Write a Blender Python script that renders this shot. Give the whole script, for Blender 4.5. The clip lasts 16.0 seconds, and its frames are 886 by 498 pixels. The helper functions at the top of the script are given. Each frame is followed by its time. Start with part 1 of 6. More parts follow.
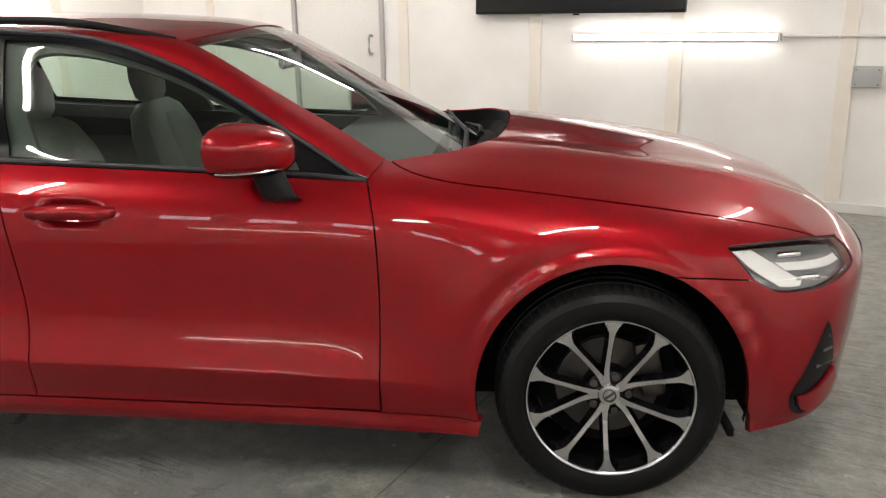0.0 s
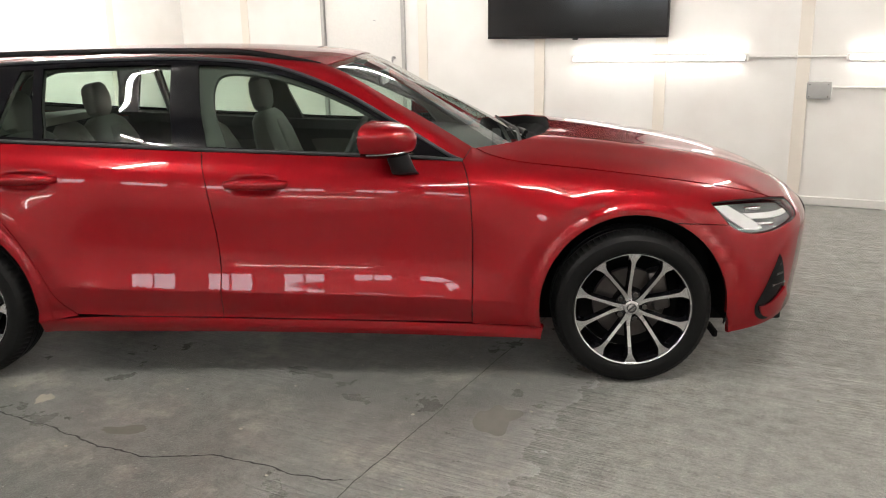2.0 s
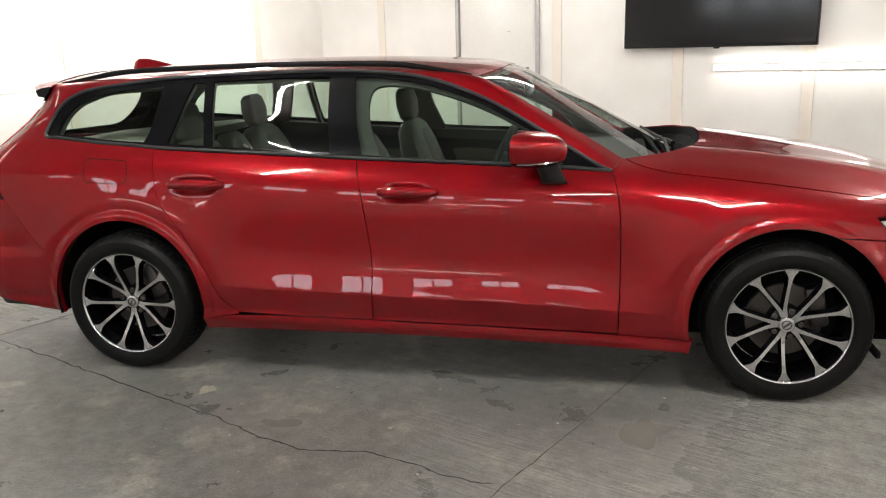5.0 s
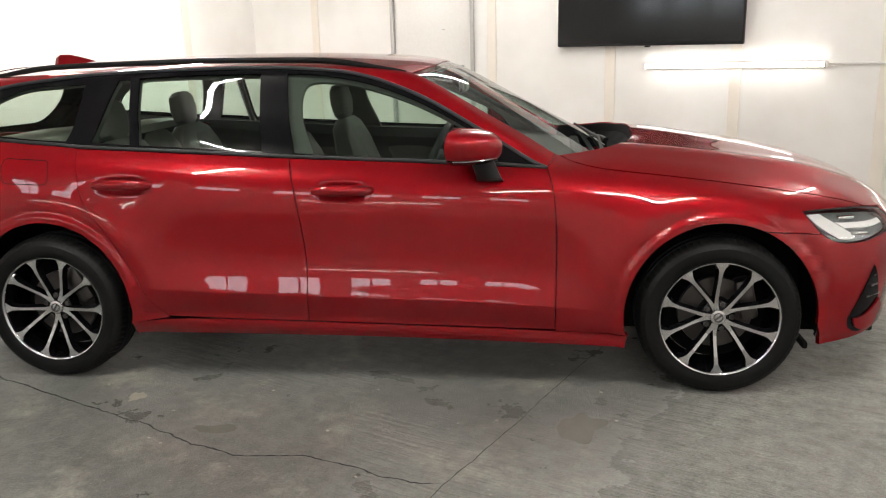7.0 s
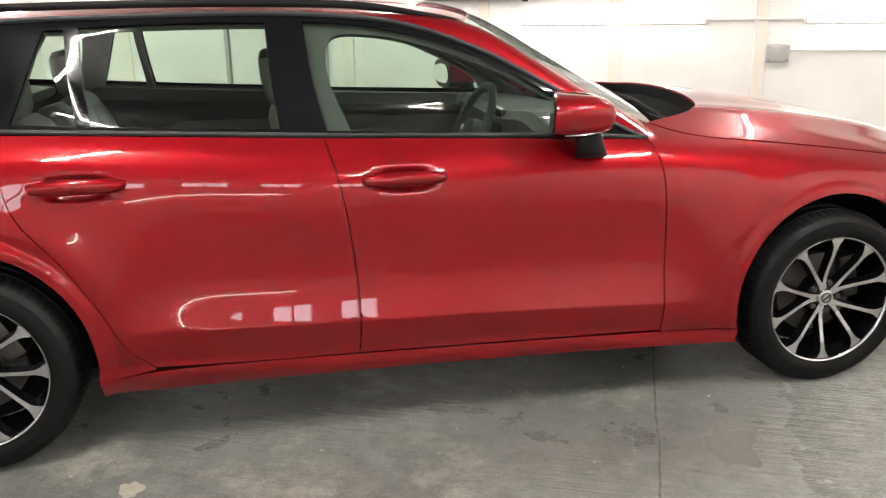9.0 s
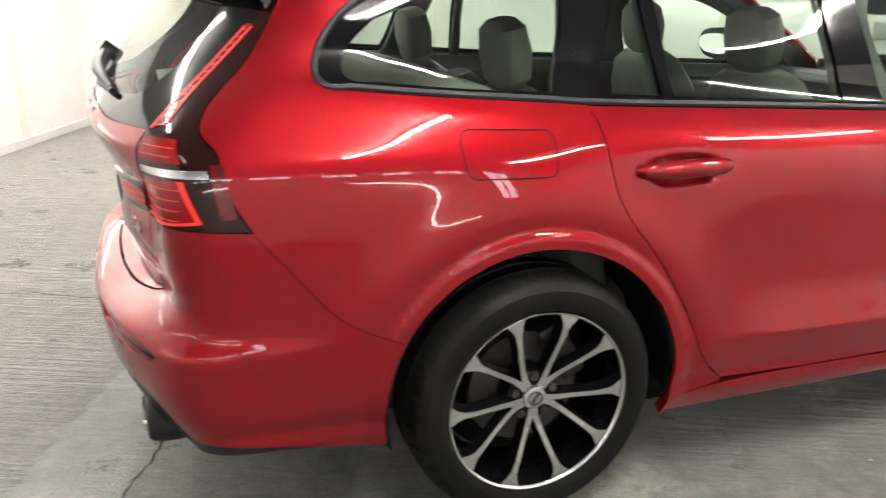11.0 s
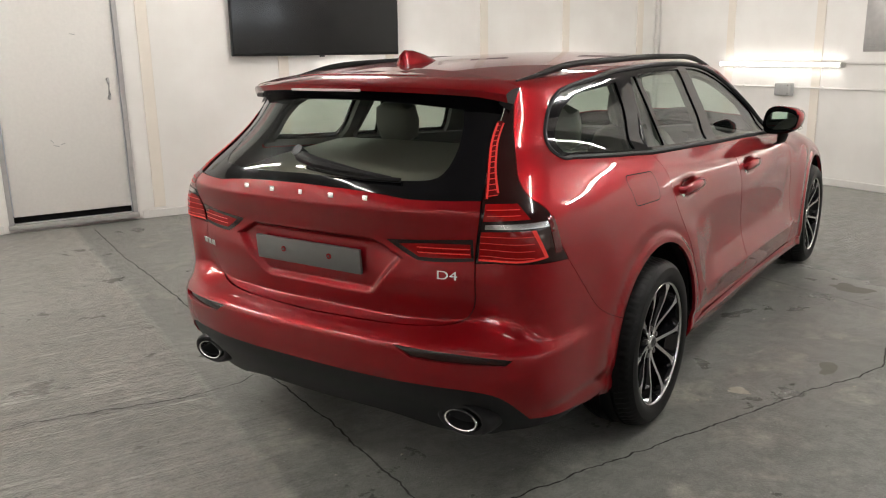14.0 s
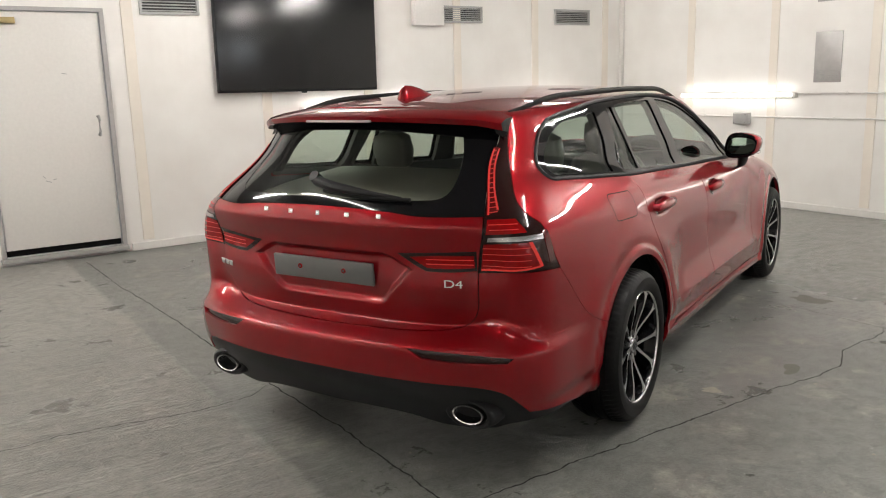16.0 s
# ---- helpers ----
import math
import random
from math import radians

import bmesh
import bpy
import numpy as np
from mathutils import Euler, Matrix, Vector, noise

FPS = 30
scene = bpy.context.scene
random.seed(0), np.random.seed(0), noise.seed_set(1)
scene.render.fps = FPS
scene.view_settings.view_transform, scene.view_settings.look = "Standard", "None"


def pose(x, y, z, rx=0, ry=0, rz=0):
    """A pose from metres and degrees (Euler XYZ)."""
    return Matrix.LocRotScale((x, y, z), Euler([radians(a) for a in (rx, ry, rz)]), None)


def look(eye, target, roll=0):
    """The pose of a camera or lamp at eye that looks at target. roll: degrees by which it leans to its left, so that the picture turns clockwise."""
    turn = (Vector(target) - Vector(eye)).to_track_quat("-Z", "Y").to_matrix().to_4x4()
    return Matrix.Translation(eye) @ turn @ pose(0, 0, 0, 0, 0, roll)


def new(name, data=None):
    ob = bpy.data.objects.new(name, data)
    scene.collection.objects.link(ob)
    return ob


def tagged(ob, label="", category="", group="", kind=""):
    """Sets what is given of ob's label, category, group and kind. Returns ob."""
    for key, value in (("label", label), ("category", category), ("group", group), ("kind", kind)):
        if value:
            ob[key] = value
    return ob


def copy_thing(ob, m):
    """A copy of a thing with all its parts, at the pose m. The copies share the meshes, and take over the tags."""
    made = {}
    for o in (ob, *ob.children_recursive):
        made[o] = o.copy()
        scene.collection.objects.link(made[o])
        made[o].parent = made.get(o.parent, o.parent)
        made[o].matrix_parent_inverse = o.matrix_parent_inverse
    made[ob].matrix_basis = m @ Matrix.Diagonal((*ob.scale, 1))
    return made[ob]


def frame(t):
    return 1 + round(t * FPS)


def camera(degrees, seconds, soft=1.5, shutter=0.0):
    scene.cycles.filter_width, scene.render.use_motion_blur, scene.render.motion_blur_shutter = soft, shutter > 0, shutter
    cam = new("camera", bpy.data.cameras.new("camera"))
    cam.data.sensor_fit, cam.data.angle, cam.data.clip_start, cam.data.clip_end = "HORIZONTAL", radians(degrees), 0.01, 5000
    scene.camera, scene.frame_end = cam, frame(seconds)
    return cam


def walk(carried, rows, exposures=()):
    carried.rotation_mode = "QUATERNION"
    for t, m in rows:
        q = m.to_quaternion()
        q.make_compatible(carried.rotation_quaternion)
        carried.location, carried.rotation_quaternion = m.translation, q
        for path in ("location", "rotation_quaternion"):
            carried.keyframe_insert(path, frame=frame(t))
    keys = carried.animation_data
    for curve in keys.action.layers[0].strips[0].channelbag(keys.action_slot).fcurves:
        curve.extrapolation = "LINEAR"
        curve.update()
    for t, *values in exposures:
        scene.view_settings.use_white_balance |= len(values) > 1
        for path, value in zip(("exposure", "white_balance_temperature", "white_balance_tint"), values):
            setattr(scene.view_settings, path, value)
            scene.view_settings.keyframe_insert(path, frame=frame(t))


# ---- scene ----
cam = camera(57.0, 16.0, soft=1.1, shutter=0.25)

PATH = [
    (0, (2.598, -3.029, 1.356), (2.425, -1.112, 0.813), -0.9),
    (0.5, (2.447, -3.422, 1.379), (2.398, -1.505, 0.812), 0.2),
    (1, (2.402, -3.71, 1.372), (2.347, -1.794, 0.804), 0.1),
    (1.5, (2.375, -3.939, 1.397), (2.273, -2.014, 0.864), -0.6),
    (2, (2.3, -4.098, 1.406), (2.181, -2.165, 0.905), -1.1),
    (2.5, (2.273, -4.153, 1.41), (2.12, -2.218, 0.928), -1.1),
    (3, (2.245, -4.163, 1.411), (2.032, -2.232, 0.936), -1.1),
    (3.5, (2.211, -4.16, 1.411), (1.914, -2.239, 0.94), -1.1),
    (4, (2.192, -4.16, 1.417), (1.823, -2.251, 0.947), -1.3),
    (4.2, (2.183, -4.16, 1.417), (1.791, -2.256, 0.946), -1.4),
    (6.3, (2.181, -4.143, 1.406), (1.785, -2.24, 0.935), -2.1),
    (6.5, (2.194, -4.146, 1.407), (1.831, -2.237, 0.934), -2.0),
    (7, (2.186, -4.126, 1.405), (1.932, -2.201, 0.927), -1.5),
    (7.5, (2.104, -4.036, 1.386), (1.948, -2.104, 0.894), -1.2),
    (8, (1.886, -3.813, 1.367), (1.862, -1.879, 0.858), -1.8),
    (8.2, (1.763, -3.73, 1.368), (1.802, -1.798, 0.852), -1.8),
    (10.3, (-0.356, -2.737, 1.354), (0.365, -1.0, 0.674), 1.4),
    (10.5, (-0.462, -2.668, 1.345), (0.206, -0.911, 0.662), 1.2),
    (11, (-0.841, -2.482, 1.296), (-0.18, -0.702, 0.669), 0.7),
    (11.5, (-1.246, -2.367, 1.221), (-0.469, -0.611, 0.664), 0.3),
    (12, (-1.621, -2.132, 1.277), (-0.697, -0.464, 0.672), -0.8),
    (12.5, (-2.004, -2.05, 1.308), (-0.847, -0.527, 0.725), -0.5),
    (13, (-2.285, -1.953, 1.319), (-0.94, -0.572, 0.788), -1.5),
    (13.5, (-2.608, -1.901, 1.375), (-1.099, -0.687, 0.878), -1.8),
    (14, (-2.881, -1.894, 1.43), (-1.281, -0.793, 0.951), -1.0),
    (14.5, (-3.042, -1.939, 1.427), (-1.425, -0.848, 0.984), -1.0),
    (15, (-3.168, -1.957, 1.451), (-1.528, -0.892, 1.031), -2.1),
    (15.5, (-3.211, -1.952, 1.443), (-1.548, -0.917, 1.04), -2.0),
    (16, (-3.212, -1.956, 1.433), (-1.552, -0.914, 1.032), -1.6),
]
walk(cam, [(t, look(eye, target, roll)) for t, eye, target, roll in PATH],
     exposures=[(0.0, 0.1), (1.0, 0.2), (2.0, 0.3), (3.0, 0.15), (4.0, 0.12), (6.5, 0.12), (7.0, 0.15), (8.2, 0.4), (10.3, 1.0), (10.6, 1.0), (11.0, 0.8), (11.5, 0.5), (12.0, 0.35), (12.5, 0.25), (13.0, 0.2), (13.5, 0.02), (14.0, -0.16), (15.0, -0.17), (16.0, -0.12)])

# light levels
TUBE_POWER, CEILING_POWER, PANE_POWER = 27.0, 200.0, 6.0


# ---------------------------------------------------------------- room frame
# The room stands turned by 24.3 degrees to the car; u runs along the screen wall, v towards the back wall.
ROOM_A = radians(-24.3)
ROOM_O = Vector((-1.30, 5.60, 0.0))
ROOM_U, ROOM_V, ROOM_H = 9.30, 9.9, 2.85

# ---------------------------------------------------------------- world
world = bpy.data.worlds.new("world")
scene.world = world
world.use_nodes = True
world.node_tree.nodes["Background"].inputs[0].default_value = (0.75, 0.85, 1.0, 1)
world.node_tree.nodes["Background"].inputs[1].default_value = 0.6


# ---------------------------------------------------------------- materials
def nodes_of(name):
    m = bpy.data.materials.new(name)
    m.use_nodes = True
    return m, m.node_tree.nodes, m.node_tree.links, m.node_tree.nodes["Principled BSDF"]


def simple(name, color, rough=0.5, metal=0.0, coat=0.0, vary=0.06, scale=40.0, bump=0.0, spec=0.5):
    m, n, l, b = nodes_of(name)
    b.inputs["Roughness"].default_value = rough
    b.inputs["Metallic"].default_value = metal
    b.inputs["Coat Weight"].default_value = coat
    b.inputs["Coat Roughness"].default_value = 0.03
    b.inputs["Specular IOR Level"].default_value = spec
    tc = n.new("ShaderNodeTexCoord")
    nz = n.new("ShaderNodeTexNoise")
    nz.inputs["Scale"].default_value = scale
    nz.inputs["Detail"].default_value = 6
    l.new(tc.outputs["Object"], nz.inputs["Vector"])
    mix = n.new("ShaderNodeMix")
    mix.data_type = "RGBA"
    mix.inputs[6].default_value = (*[c * (1 - vary) for c in color], 1)
    mix.inputs[7].default_value = (*[min(1, c * (1 + vary)) for c in color], 1)
    l.new(nz.outputs["Fac"], mix.inputs[0])
    l.new(mix.outputs[2], b.inputs["Base Color"])
    if bump:
        bp = n.new("ShaderNodeBump")
        bp.inputs["Strength"].default_value = bump
        bp.inputs["Distance"].default_value = 0.002
        l.new(nz.outputs["Fac"], bp.inputs["Height"])
        l.new(bp.outputs["Normal"], b.inputs["Normal"])
    return m


def glass(name, tint, rough=0.0):
    """Thin tinted glazing: a clear pass mixed with a mirror by Fresnel."""
    m = bpy.data.materials.new(name)
    m.use_nodes = True
    n, l = m.node_tree.nodes, m.node_tree.links
    n.clear()
    out = n.new("ShaderNodeOutputMaterial")
    tr = n.new("ShaderNodeBsdfTransparent")
    tr.inputs[0].default_value = (*tint, 1)
    gl = n.new("ShaderNodeBsdfGlossy")
    gl.inputs["Roughness"].default_value = rough
    # Schlick's curve, alike on both faces of the pane
    lw = n.new("ShaderNodeLayerWeight")
    lw.inputs["Blend"].default_value = 0.5
    pw = n.new("ShaderNodeMath")
    pw.operation = "POWER"
    pw.inputs[1].default_value = 5.0
    l.new(lw.outputs["Facing"], pw.inputs[0])
    fr = n.new("ShaderNodeMath")
    fr.operation = "MULTIPLY_ADD"
    fr.inputs[1].default_value, fr.inputs[2].default_value = 0.95, 0.05
    l.new(pw.outputs[0], fr.inputs[0])
    mx = n.new("ShaderNodeMixShader")
    l.new(fr.outputs[0], mx.inputs[0])
    l.new(tr.outputs[0], mx.inputs[1])
    l.new(gl.outputs[0], mx.inputs[2])
    l.new(mx.outputs[0], out.inputs[0])
    return m


def emitter(name, color, strength, base=(0.8, 0.8, 0.8)):
    m, n, l, b = nodes_of(name)
    b.inputs["Base Color"].default_value = (*base, 1)
    b.inputs["Emission Color"].default_value = (*color, 1)
    b.inputs["Emission Strength"].default_value = strength
    return m


def paint_material():
    """Red metallic lacquer with fine flake under a clear coat."""
    m, n, l, b = nodes_of("red_paint")
    tc = n.new("ShaderNodeTexCoord")
    vo = n.new("ShaderNodeTexVoronoi")
    vo.inputs["Scale"].default_value = 2600
    l.new(tc.outputs["Object"], vo.inputs["Vector"])
    rp = n.new("ShaderNodeValToRGB")
    rp.color_ramp.elements[0].color = PAINT_DARK
    rp.color_ramp.elements[1].color = PAINT_LIGHT
    l.new(vo.outputs["Color"], rp.inputs[0])
    l.new(rp.outputs[0], b.inputs["Base Color"])
    b.inputs["Metallic"].default_value = 0.52
    b.inputs["Roughness"].default_value = 0.42
    b.inputs["Coat Weight"].default_value = 1.0
    b.inputs["Coat Roughness"].default_value = 0.015
    b.inputs["Coat IOR"].default_value = 1.44
    b.inputs["Specular IOR Level"].default_value = 0.0
    return m


def floor_material():
    """Grey painted concrete: brushed grooves in patches, grime, worn spots, damp sheen."""
    m, n, l, b = nodes_of("painted_concrete")
    tc = n.new("ShaderNodeTexCoord")

    def noise_tex(scale, detail=6, rough=0.6, stretch=None):
        t = n.new("ShaderNodeTexNoise")
        t.inputs["Scale"].default_value = scale
        t.inputs["Detail"].default_value = detail
        t.inputs["Roughness"].default_value = rough
        if stretch:
            mp = n.new("ShaderNodeMapping")
            mp.inputs["Scale"].default_value = stretch
            mp.inputs["Rotation"].default_value = (0, 0, radians(1))
            l.new(tc.outputs["Object"], mp.inputs["Vector"])
            l.new(mp.outputs[0], t.inputs["Vector"])
        else:
            l.new(tc.outputs["Object"], t.inputs["Vector"])
        return t

    def ramp(src, a, b_, ca=(0, 0, 0, 1), cb=(1, 1, 1, 1)):
        r = n.new("ShaderNodeValToRGB")
        r.color_ramp.elements[0].position, r.color_ramp.elements[1].position = a, b_
        r.color_ramp.elements[0].color, r.color_ramp.elements[1].color = ca, cb
        l.new(src, r.inputs[0])
        return r.outputs[0]

    def mixc(f, a, b_, mode="MIX"):
        x = n.new("ShaderNodeMix")
        x.data_type, x.blend_type = "RGBA", mode
        for sock, val in ((0, f), (6, a), (7, b_)):
            if hasattr(val, "is_output"):
                l.new(val, x.inputs[sock])
            else:
                x.inputs[sock].default_value = val
        return x.outputs[2]

    big = noise_tex(0.55, 5, 0.6)
    mid = noise_tex(2.6, 9, 0.68)
    fine = noise_tex(95, 4, 0.7)
    speck = noise_tex(28, 5, 0.75)
    groove = noise_tex(1.0, 5, 0.7, (1.6, 46.0, 1.0))
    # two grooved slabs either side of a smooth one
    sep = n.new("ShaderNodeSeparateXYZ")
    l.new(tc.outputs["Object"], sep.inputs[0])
    wob = n.new("ShaderNodeMath")
    wob.operation = "MULTIPLY_ADD"
    wob.inputs[1].default_value = 1.1
    l.new(big.outputs["Fac"], wob.inputs[0])
    l.new(sep.outputs["X"], wob.inputs[2])

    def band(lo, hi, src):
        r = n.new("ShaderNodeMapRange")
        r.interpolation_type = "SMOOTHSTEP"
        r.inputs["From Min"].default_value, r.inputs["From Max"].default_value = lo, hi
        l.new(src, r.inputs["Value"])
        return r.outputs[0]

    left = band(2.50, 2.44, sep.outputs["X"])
    right = band(6.55, 7.35, wob.outputs[0])
    mask = n.new("ShaderNodeMath")
    mask.operation = "MAXIMUM"
    l.new(left, mask.inputs[0])
    l.new(right, mask.inputs[1])
    some = n.new("ShaderNodeMath")
    some.operation = "MAXIMUM"
    l.new(mask.outputs[0], some.inputs[0])
    l.new(ramp(big.outputs["Fac"], 0.47, 0.66, (0, 0, 0, 1), (0.35, 0.35, 0.35, 1)), some.inputs[1])
    gr = ramp(groove.outputs["Fac"], 0.40, 0.60)
    gh = n.new("ShaderNodeMath")
    gh.operation = "MULTIPLY"
    l.new(gr, gh.inputs[0])
    l.new(some.outputs[0], gh.inputs[1])
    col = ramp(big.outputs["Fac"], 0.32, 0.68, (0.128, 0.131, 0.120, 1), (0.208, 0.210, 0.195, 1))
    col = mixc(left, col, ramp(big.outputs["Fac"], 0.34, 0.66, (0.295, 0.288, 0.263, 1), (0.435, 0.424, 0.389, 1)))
    col = mixc(right, col, (0.40, 0.394, 0.365, 1))
    col = mixc(ramp(mid.outputs["Fac"], 0.54, 0.74), col, (0.42, 0.396, 0.342, 1))
    col = mixc(ramp(mid.outputs["Fac"], 0.22, 0.48, (0.4, 0.4, 0.4, 1), (0, 0, 0, 1)), col, (0.125, 0.127, 0.118, 1))
    col = mixc(ramp(speck.outputs["Fac"], 0.64, 0.80, (0, 0, 0, 1), (0.15, 0.15, 0.15, 1)), col, (0.085, 0.083, 0.076, 1))
    mott = noise_tex(13, 8, 0.75)
    col = mixc(0.6, col, ramp(mott.outputs["Fac"], 0.40, 0.60, (0.60, 0.60, 0.60, 1), (1.3, 1.3, 1.28, 1)), "MULTIPLY")
    chips = noise_tex(55, 3, 0.6)
    col = mixc(ramp(chips.outputs["Fac"], 0.665, 0.71, (0, 0, 0, 1), (0.6, 0.6, 0.6, 1)), col, (0.50, 0.49, 0.45, 1))
    col = mixc(ramp(chips.outputs["Fac"], 0.27, 0.335, (0.25, 0.25, 0.25, 1), (0, 0, 0, 1)), col, (0.07, 0.07, 0.064, 1))
    col = mixc(0.6, col, ramp(fine.outputs["Fac"], 0.3, 0.7, (0.5, 0.5, 0.5, 1), (1.25, 1.25, 1.25, 1)), "MULTIPLY")
    worn = n.new("ShaderNodeMath")
    worn.operation = "MULTIPLY"
    worn.inputs[1].default_value = 0.55
    l.new(gh.outputs[0], worn.inputs[0])
    col = mixc(worn.outputs[0], col, (0.40, 0.393, 0.365, 1))
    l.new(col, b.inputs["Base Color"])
    rough = ramp(mid.outputs["Fac"], 0.3, 0.7, (0.24, 0.24, 0.24, 1), (0.40, 0.40, 0.40, 1))
    l.new(mixc(right, rough, (0.21, 0.21, 0.21, 1)), b.inputs["Roughness"])
    add = n.new("ShaderNodeMath")
    add.operation = "MULTIPLY_ADD"
    add.inputs[1].default_value = 0.30
    l.new(fine.outputs["Fac"], add.inputs[0])
    l.new(gh.outputs[0], add.inputs[2])
    bp = n.new("ShaderNodeBump")
    bp.inputs["Strength"].default_value = 1.0
    bp.inputs["Distance"].default_value = 0.011
    l.new(add.outputs[0], bp.inputs["Height"])
    l.new(bp.outputs[0], b.inputs["Normal"])
    return m


def wall_material():
    """White coated sheet panels with fine vertical ribs and faint grime."""
    m, n, l, b = nodes_of("white_panel")
    tc = n.new("ShaderNodeTexCoord")
    nz = n.new("ShaderNodeTexNoise")
    nz.inputs["Scale"].default_value = 1.6
    nz.inputs["Detail"].default_value = 7
    l.new(tc.outputs["Object"], nz.inputs["Vector"])
    rp = n.new("ShaderNodeValToRGB")
    rp.color_ramp.elements[0].position, rp.color_ramp.elements[1].position = 0.3, 0.65
    rp.color_ramp.elements[0].color = (0.76, 0.735, 0.70, 1)
    rp.color_ramp.elements[1].color = (0.85, 0.835, 0.805, 1)
    l.new(nz.outputs["Fac"], rp.inputs[0])
    l.new(rp.outputs[0], b.inputs["Base Color"])
    b.inputs["Roughness"].default_value = 0.38
    wv = n.new("ShaderNodeTexWave")
    wv.wave_type, wv.bands_direction = "BANDS", "X"
    wv.inputs["Scale"].default_value = 4.0
    wv.inputs["Distortion"].default_value = 0.3
    l.new(tc.outputs["Object"], wv.inputs["Vector"])
    bp = n.new("ShaderNodeBump")
    bp.inputs["Strength"].default_value = 0.12
    bp.inputs["Distance"].default_value = 0.002
    l.new(wv.outputs["Fac"], bp.inputs["Height"])
    l.new(bp.outputs[0], b.inputs["Normal"])
    return m


PAINT_DARK, PAINT_LIGHT = (0.18, 0.003, 0.006, 1), (0.30, 0.005, 0.010, 1)
RED = paint_material()
FLOOR = floor_material()
WALL = wall_material()
CEIL = simple("ceiling_grey", (0.27, 0.27, 0.26), 0.8)
CREAM = simple("cream_trim", (0.78, 0.725, 0.65), 0.45, vary=0.05, scale=8)
BLACK = simple("black_plastic", (0.011, 0.011, 0.012), 0.45, vary=0.2, scale=300, bump=0.15, spec=0.28)
GLOSSBLACK = simple("gloss_black", (0.004, 0.004, 0.005), 0.06, spec=0.28)
RUBBER = simple("tyre_rubber", (0.006, 0.006, 0.006), 0.5, vary=0.25, scale=60, bump=0.1, spec=0.14)
SEAL = simple("dark_trim", (0.026, 0.027, 0.029), 0.55, spec=0.3)
SILVER = simple("machined_alloy", (0.62, 0.62, 0.63), 0.22, metal=1.0, vary=0.05, scale=200)
CHROME = simple("chrome", (0.75, 0.75, 0.76), 0.07, metal=1.0, vary=0.02)
STEEL = simple("brake_steel", (0.10, 0.092, 0.088), 0.4, metal=0.9, vary=0.2)
GREYMETAL = simple("grey_box_metal", (0.40, 0.40, 0.39), 0.4, vary=0.05)
JAMB = simple("worn_aluminium", (0.42, 0.41, 0.40), 0.4, metal=0.3, vary=0.15, scale=20)
BRASS = simple("brass", (0.45, 0.36, 0.18), 0.35, metal=0.8)
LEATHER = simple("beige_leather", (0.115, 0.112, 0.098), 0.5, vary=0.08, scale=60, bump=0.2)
CARPET = simple("dark_carpet", (0.03, 0.03, 0.032), 0.9, vary=0.3, scale=200)
LINING = simple("light_headlining", (0.45, 0.44, 0.41), 0.85)
PILLAR = simple("pillar_grey", (0.075, 0.075, 0.07), 0.8)
COVER = simple("load_cover_cloth", (0.30, 0.29, 0.255), 0.7, vary=0.08, scale=80, bump=0.1)
DASH = simple("charcoal_dash", (0.035, 0.035, 0.036), 0.55, vary=0.1, scale=120)
PLATE = simple("plate_grey", (0.115, 0.115, 0.112), 0.5, vary=0.1, scale=30)
UNDER = simple("underbody_black", (0.007, 0.007, 0.007), 0.9, spec=0.1)
GLASS = glass("side_glass", (0.68, 0.78, 0.71))
SCREENGLASS = glass("windscreen_glass", (0.78, 0.85, 0.80))
REARGLASS = glass("rear_glass", (0.76, 0.79, 0.74))
LENS = glass("clear_lens", (0.98, 0.98, 0.98))
REDLENS = simple("red_lens", (0.22, 0.002, 0.003), 0.15, coat=0.15, vary=0.3, scale=90, spec=0.25)
DIMLENS = simple("dim_red_lens", (0.09, 0.002, 0.003), 0.10, coat=0.6, vary=0.3, scale=60)
DARKLENS = simple("smoked_lens", (0.016, 0.002, 0.002), 0.05, spec=0.45)
REDGLOW = emitter("lamp_glow", (1.0, 0.035, 0.02), 0.27, (0.4, 0.01, 0.01))
WHITEREFL = simple("white_reflector", (0.72, 0.72, 0.71), 0.2)
TUBE = emitter("tube_glow", (1.0, 0.955, 0.905), TUBE_POWER * 0.42)
BACKTUBE = emitter("back_tube_glow", (1.0, 0.955, 0.905), TUBE_POWER * 0.75)
# left wall tubes, turned down only to balance the light at the tail
DIMTUBE = emitter("left_tube_glow", (1.0, 0.955, 0.905), TUBE_POWER * 0.40)
CEILTUBES = {k: emitter("ceiling_tube_glow", (1.0, 0.955, 0.905), CEILING_POWER * k) for k in (1.6, 1.2, 0.9, 0.6, 0.35, 0.1)}
TVSCREEN = simple("black_screen", (0.004, 0.004, 0.005), 0.12,  vary=0.3, scale=2)
WHITEPLASTIC = simple("white_plastic", (0.72, 0.70, 0.67), 0.35)
DAYLIGHT = emitter("daylight_pane", (0.85, 0.93, 1.0), PANE_POWER)
JOINT = simple("joint_grey", (0.075, 0.074, 0.068), 0.9)
CRACK = simple("crack_dark", (0.025, 0.024, 0.022), 0.9)
CHIP = simple("pale_chip", (0.40, 0.37, 0.31), 0.7, vary=0.3, scale=25)
STAIN = simple("dry_stain", (0.155, 0.148, 0.128), 0.7, vary=0.3, scale=25)


# ---------------------------------------------------------------- mesh helpers
def finish(name, mesh, material, parent=None, label="", smooth=True):
    ob = new(name, mesh)
    for mt in material if isinstance(material, (list, tuple)) else [material]:
        mesh.materials.append(mt)
    if smooth:
        mesh.shade_smooth()
    if parent is not None:
        ob.parent = parent
    if label:
        ob["label"] = label
    return ob


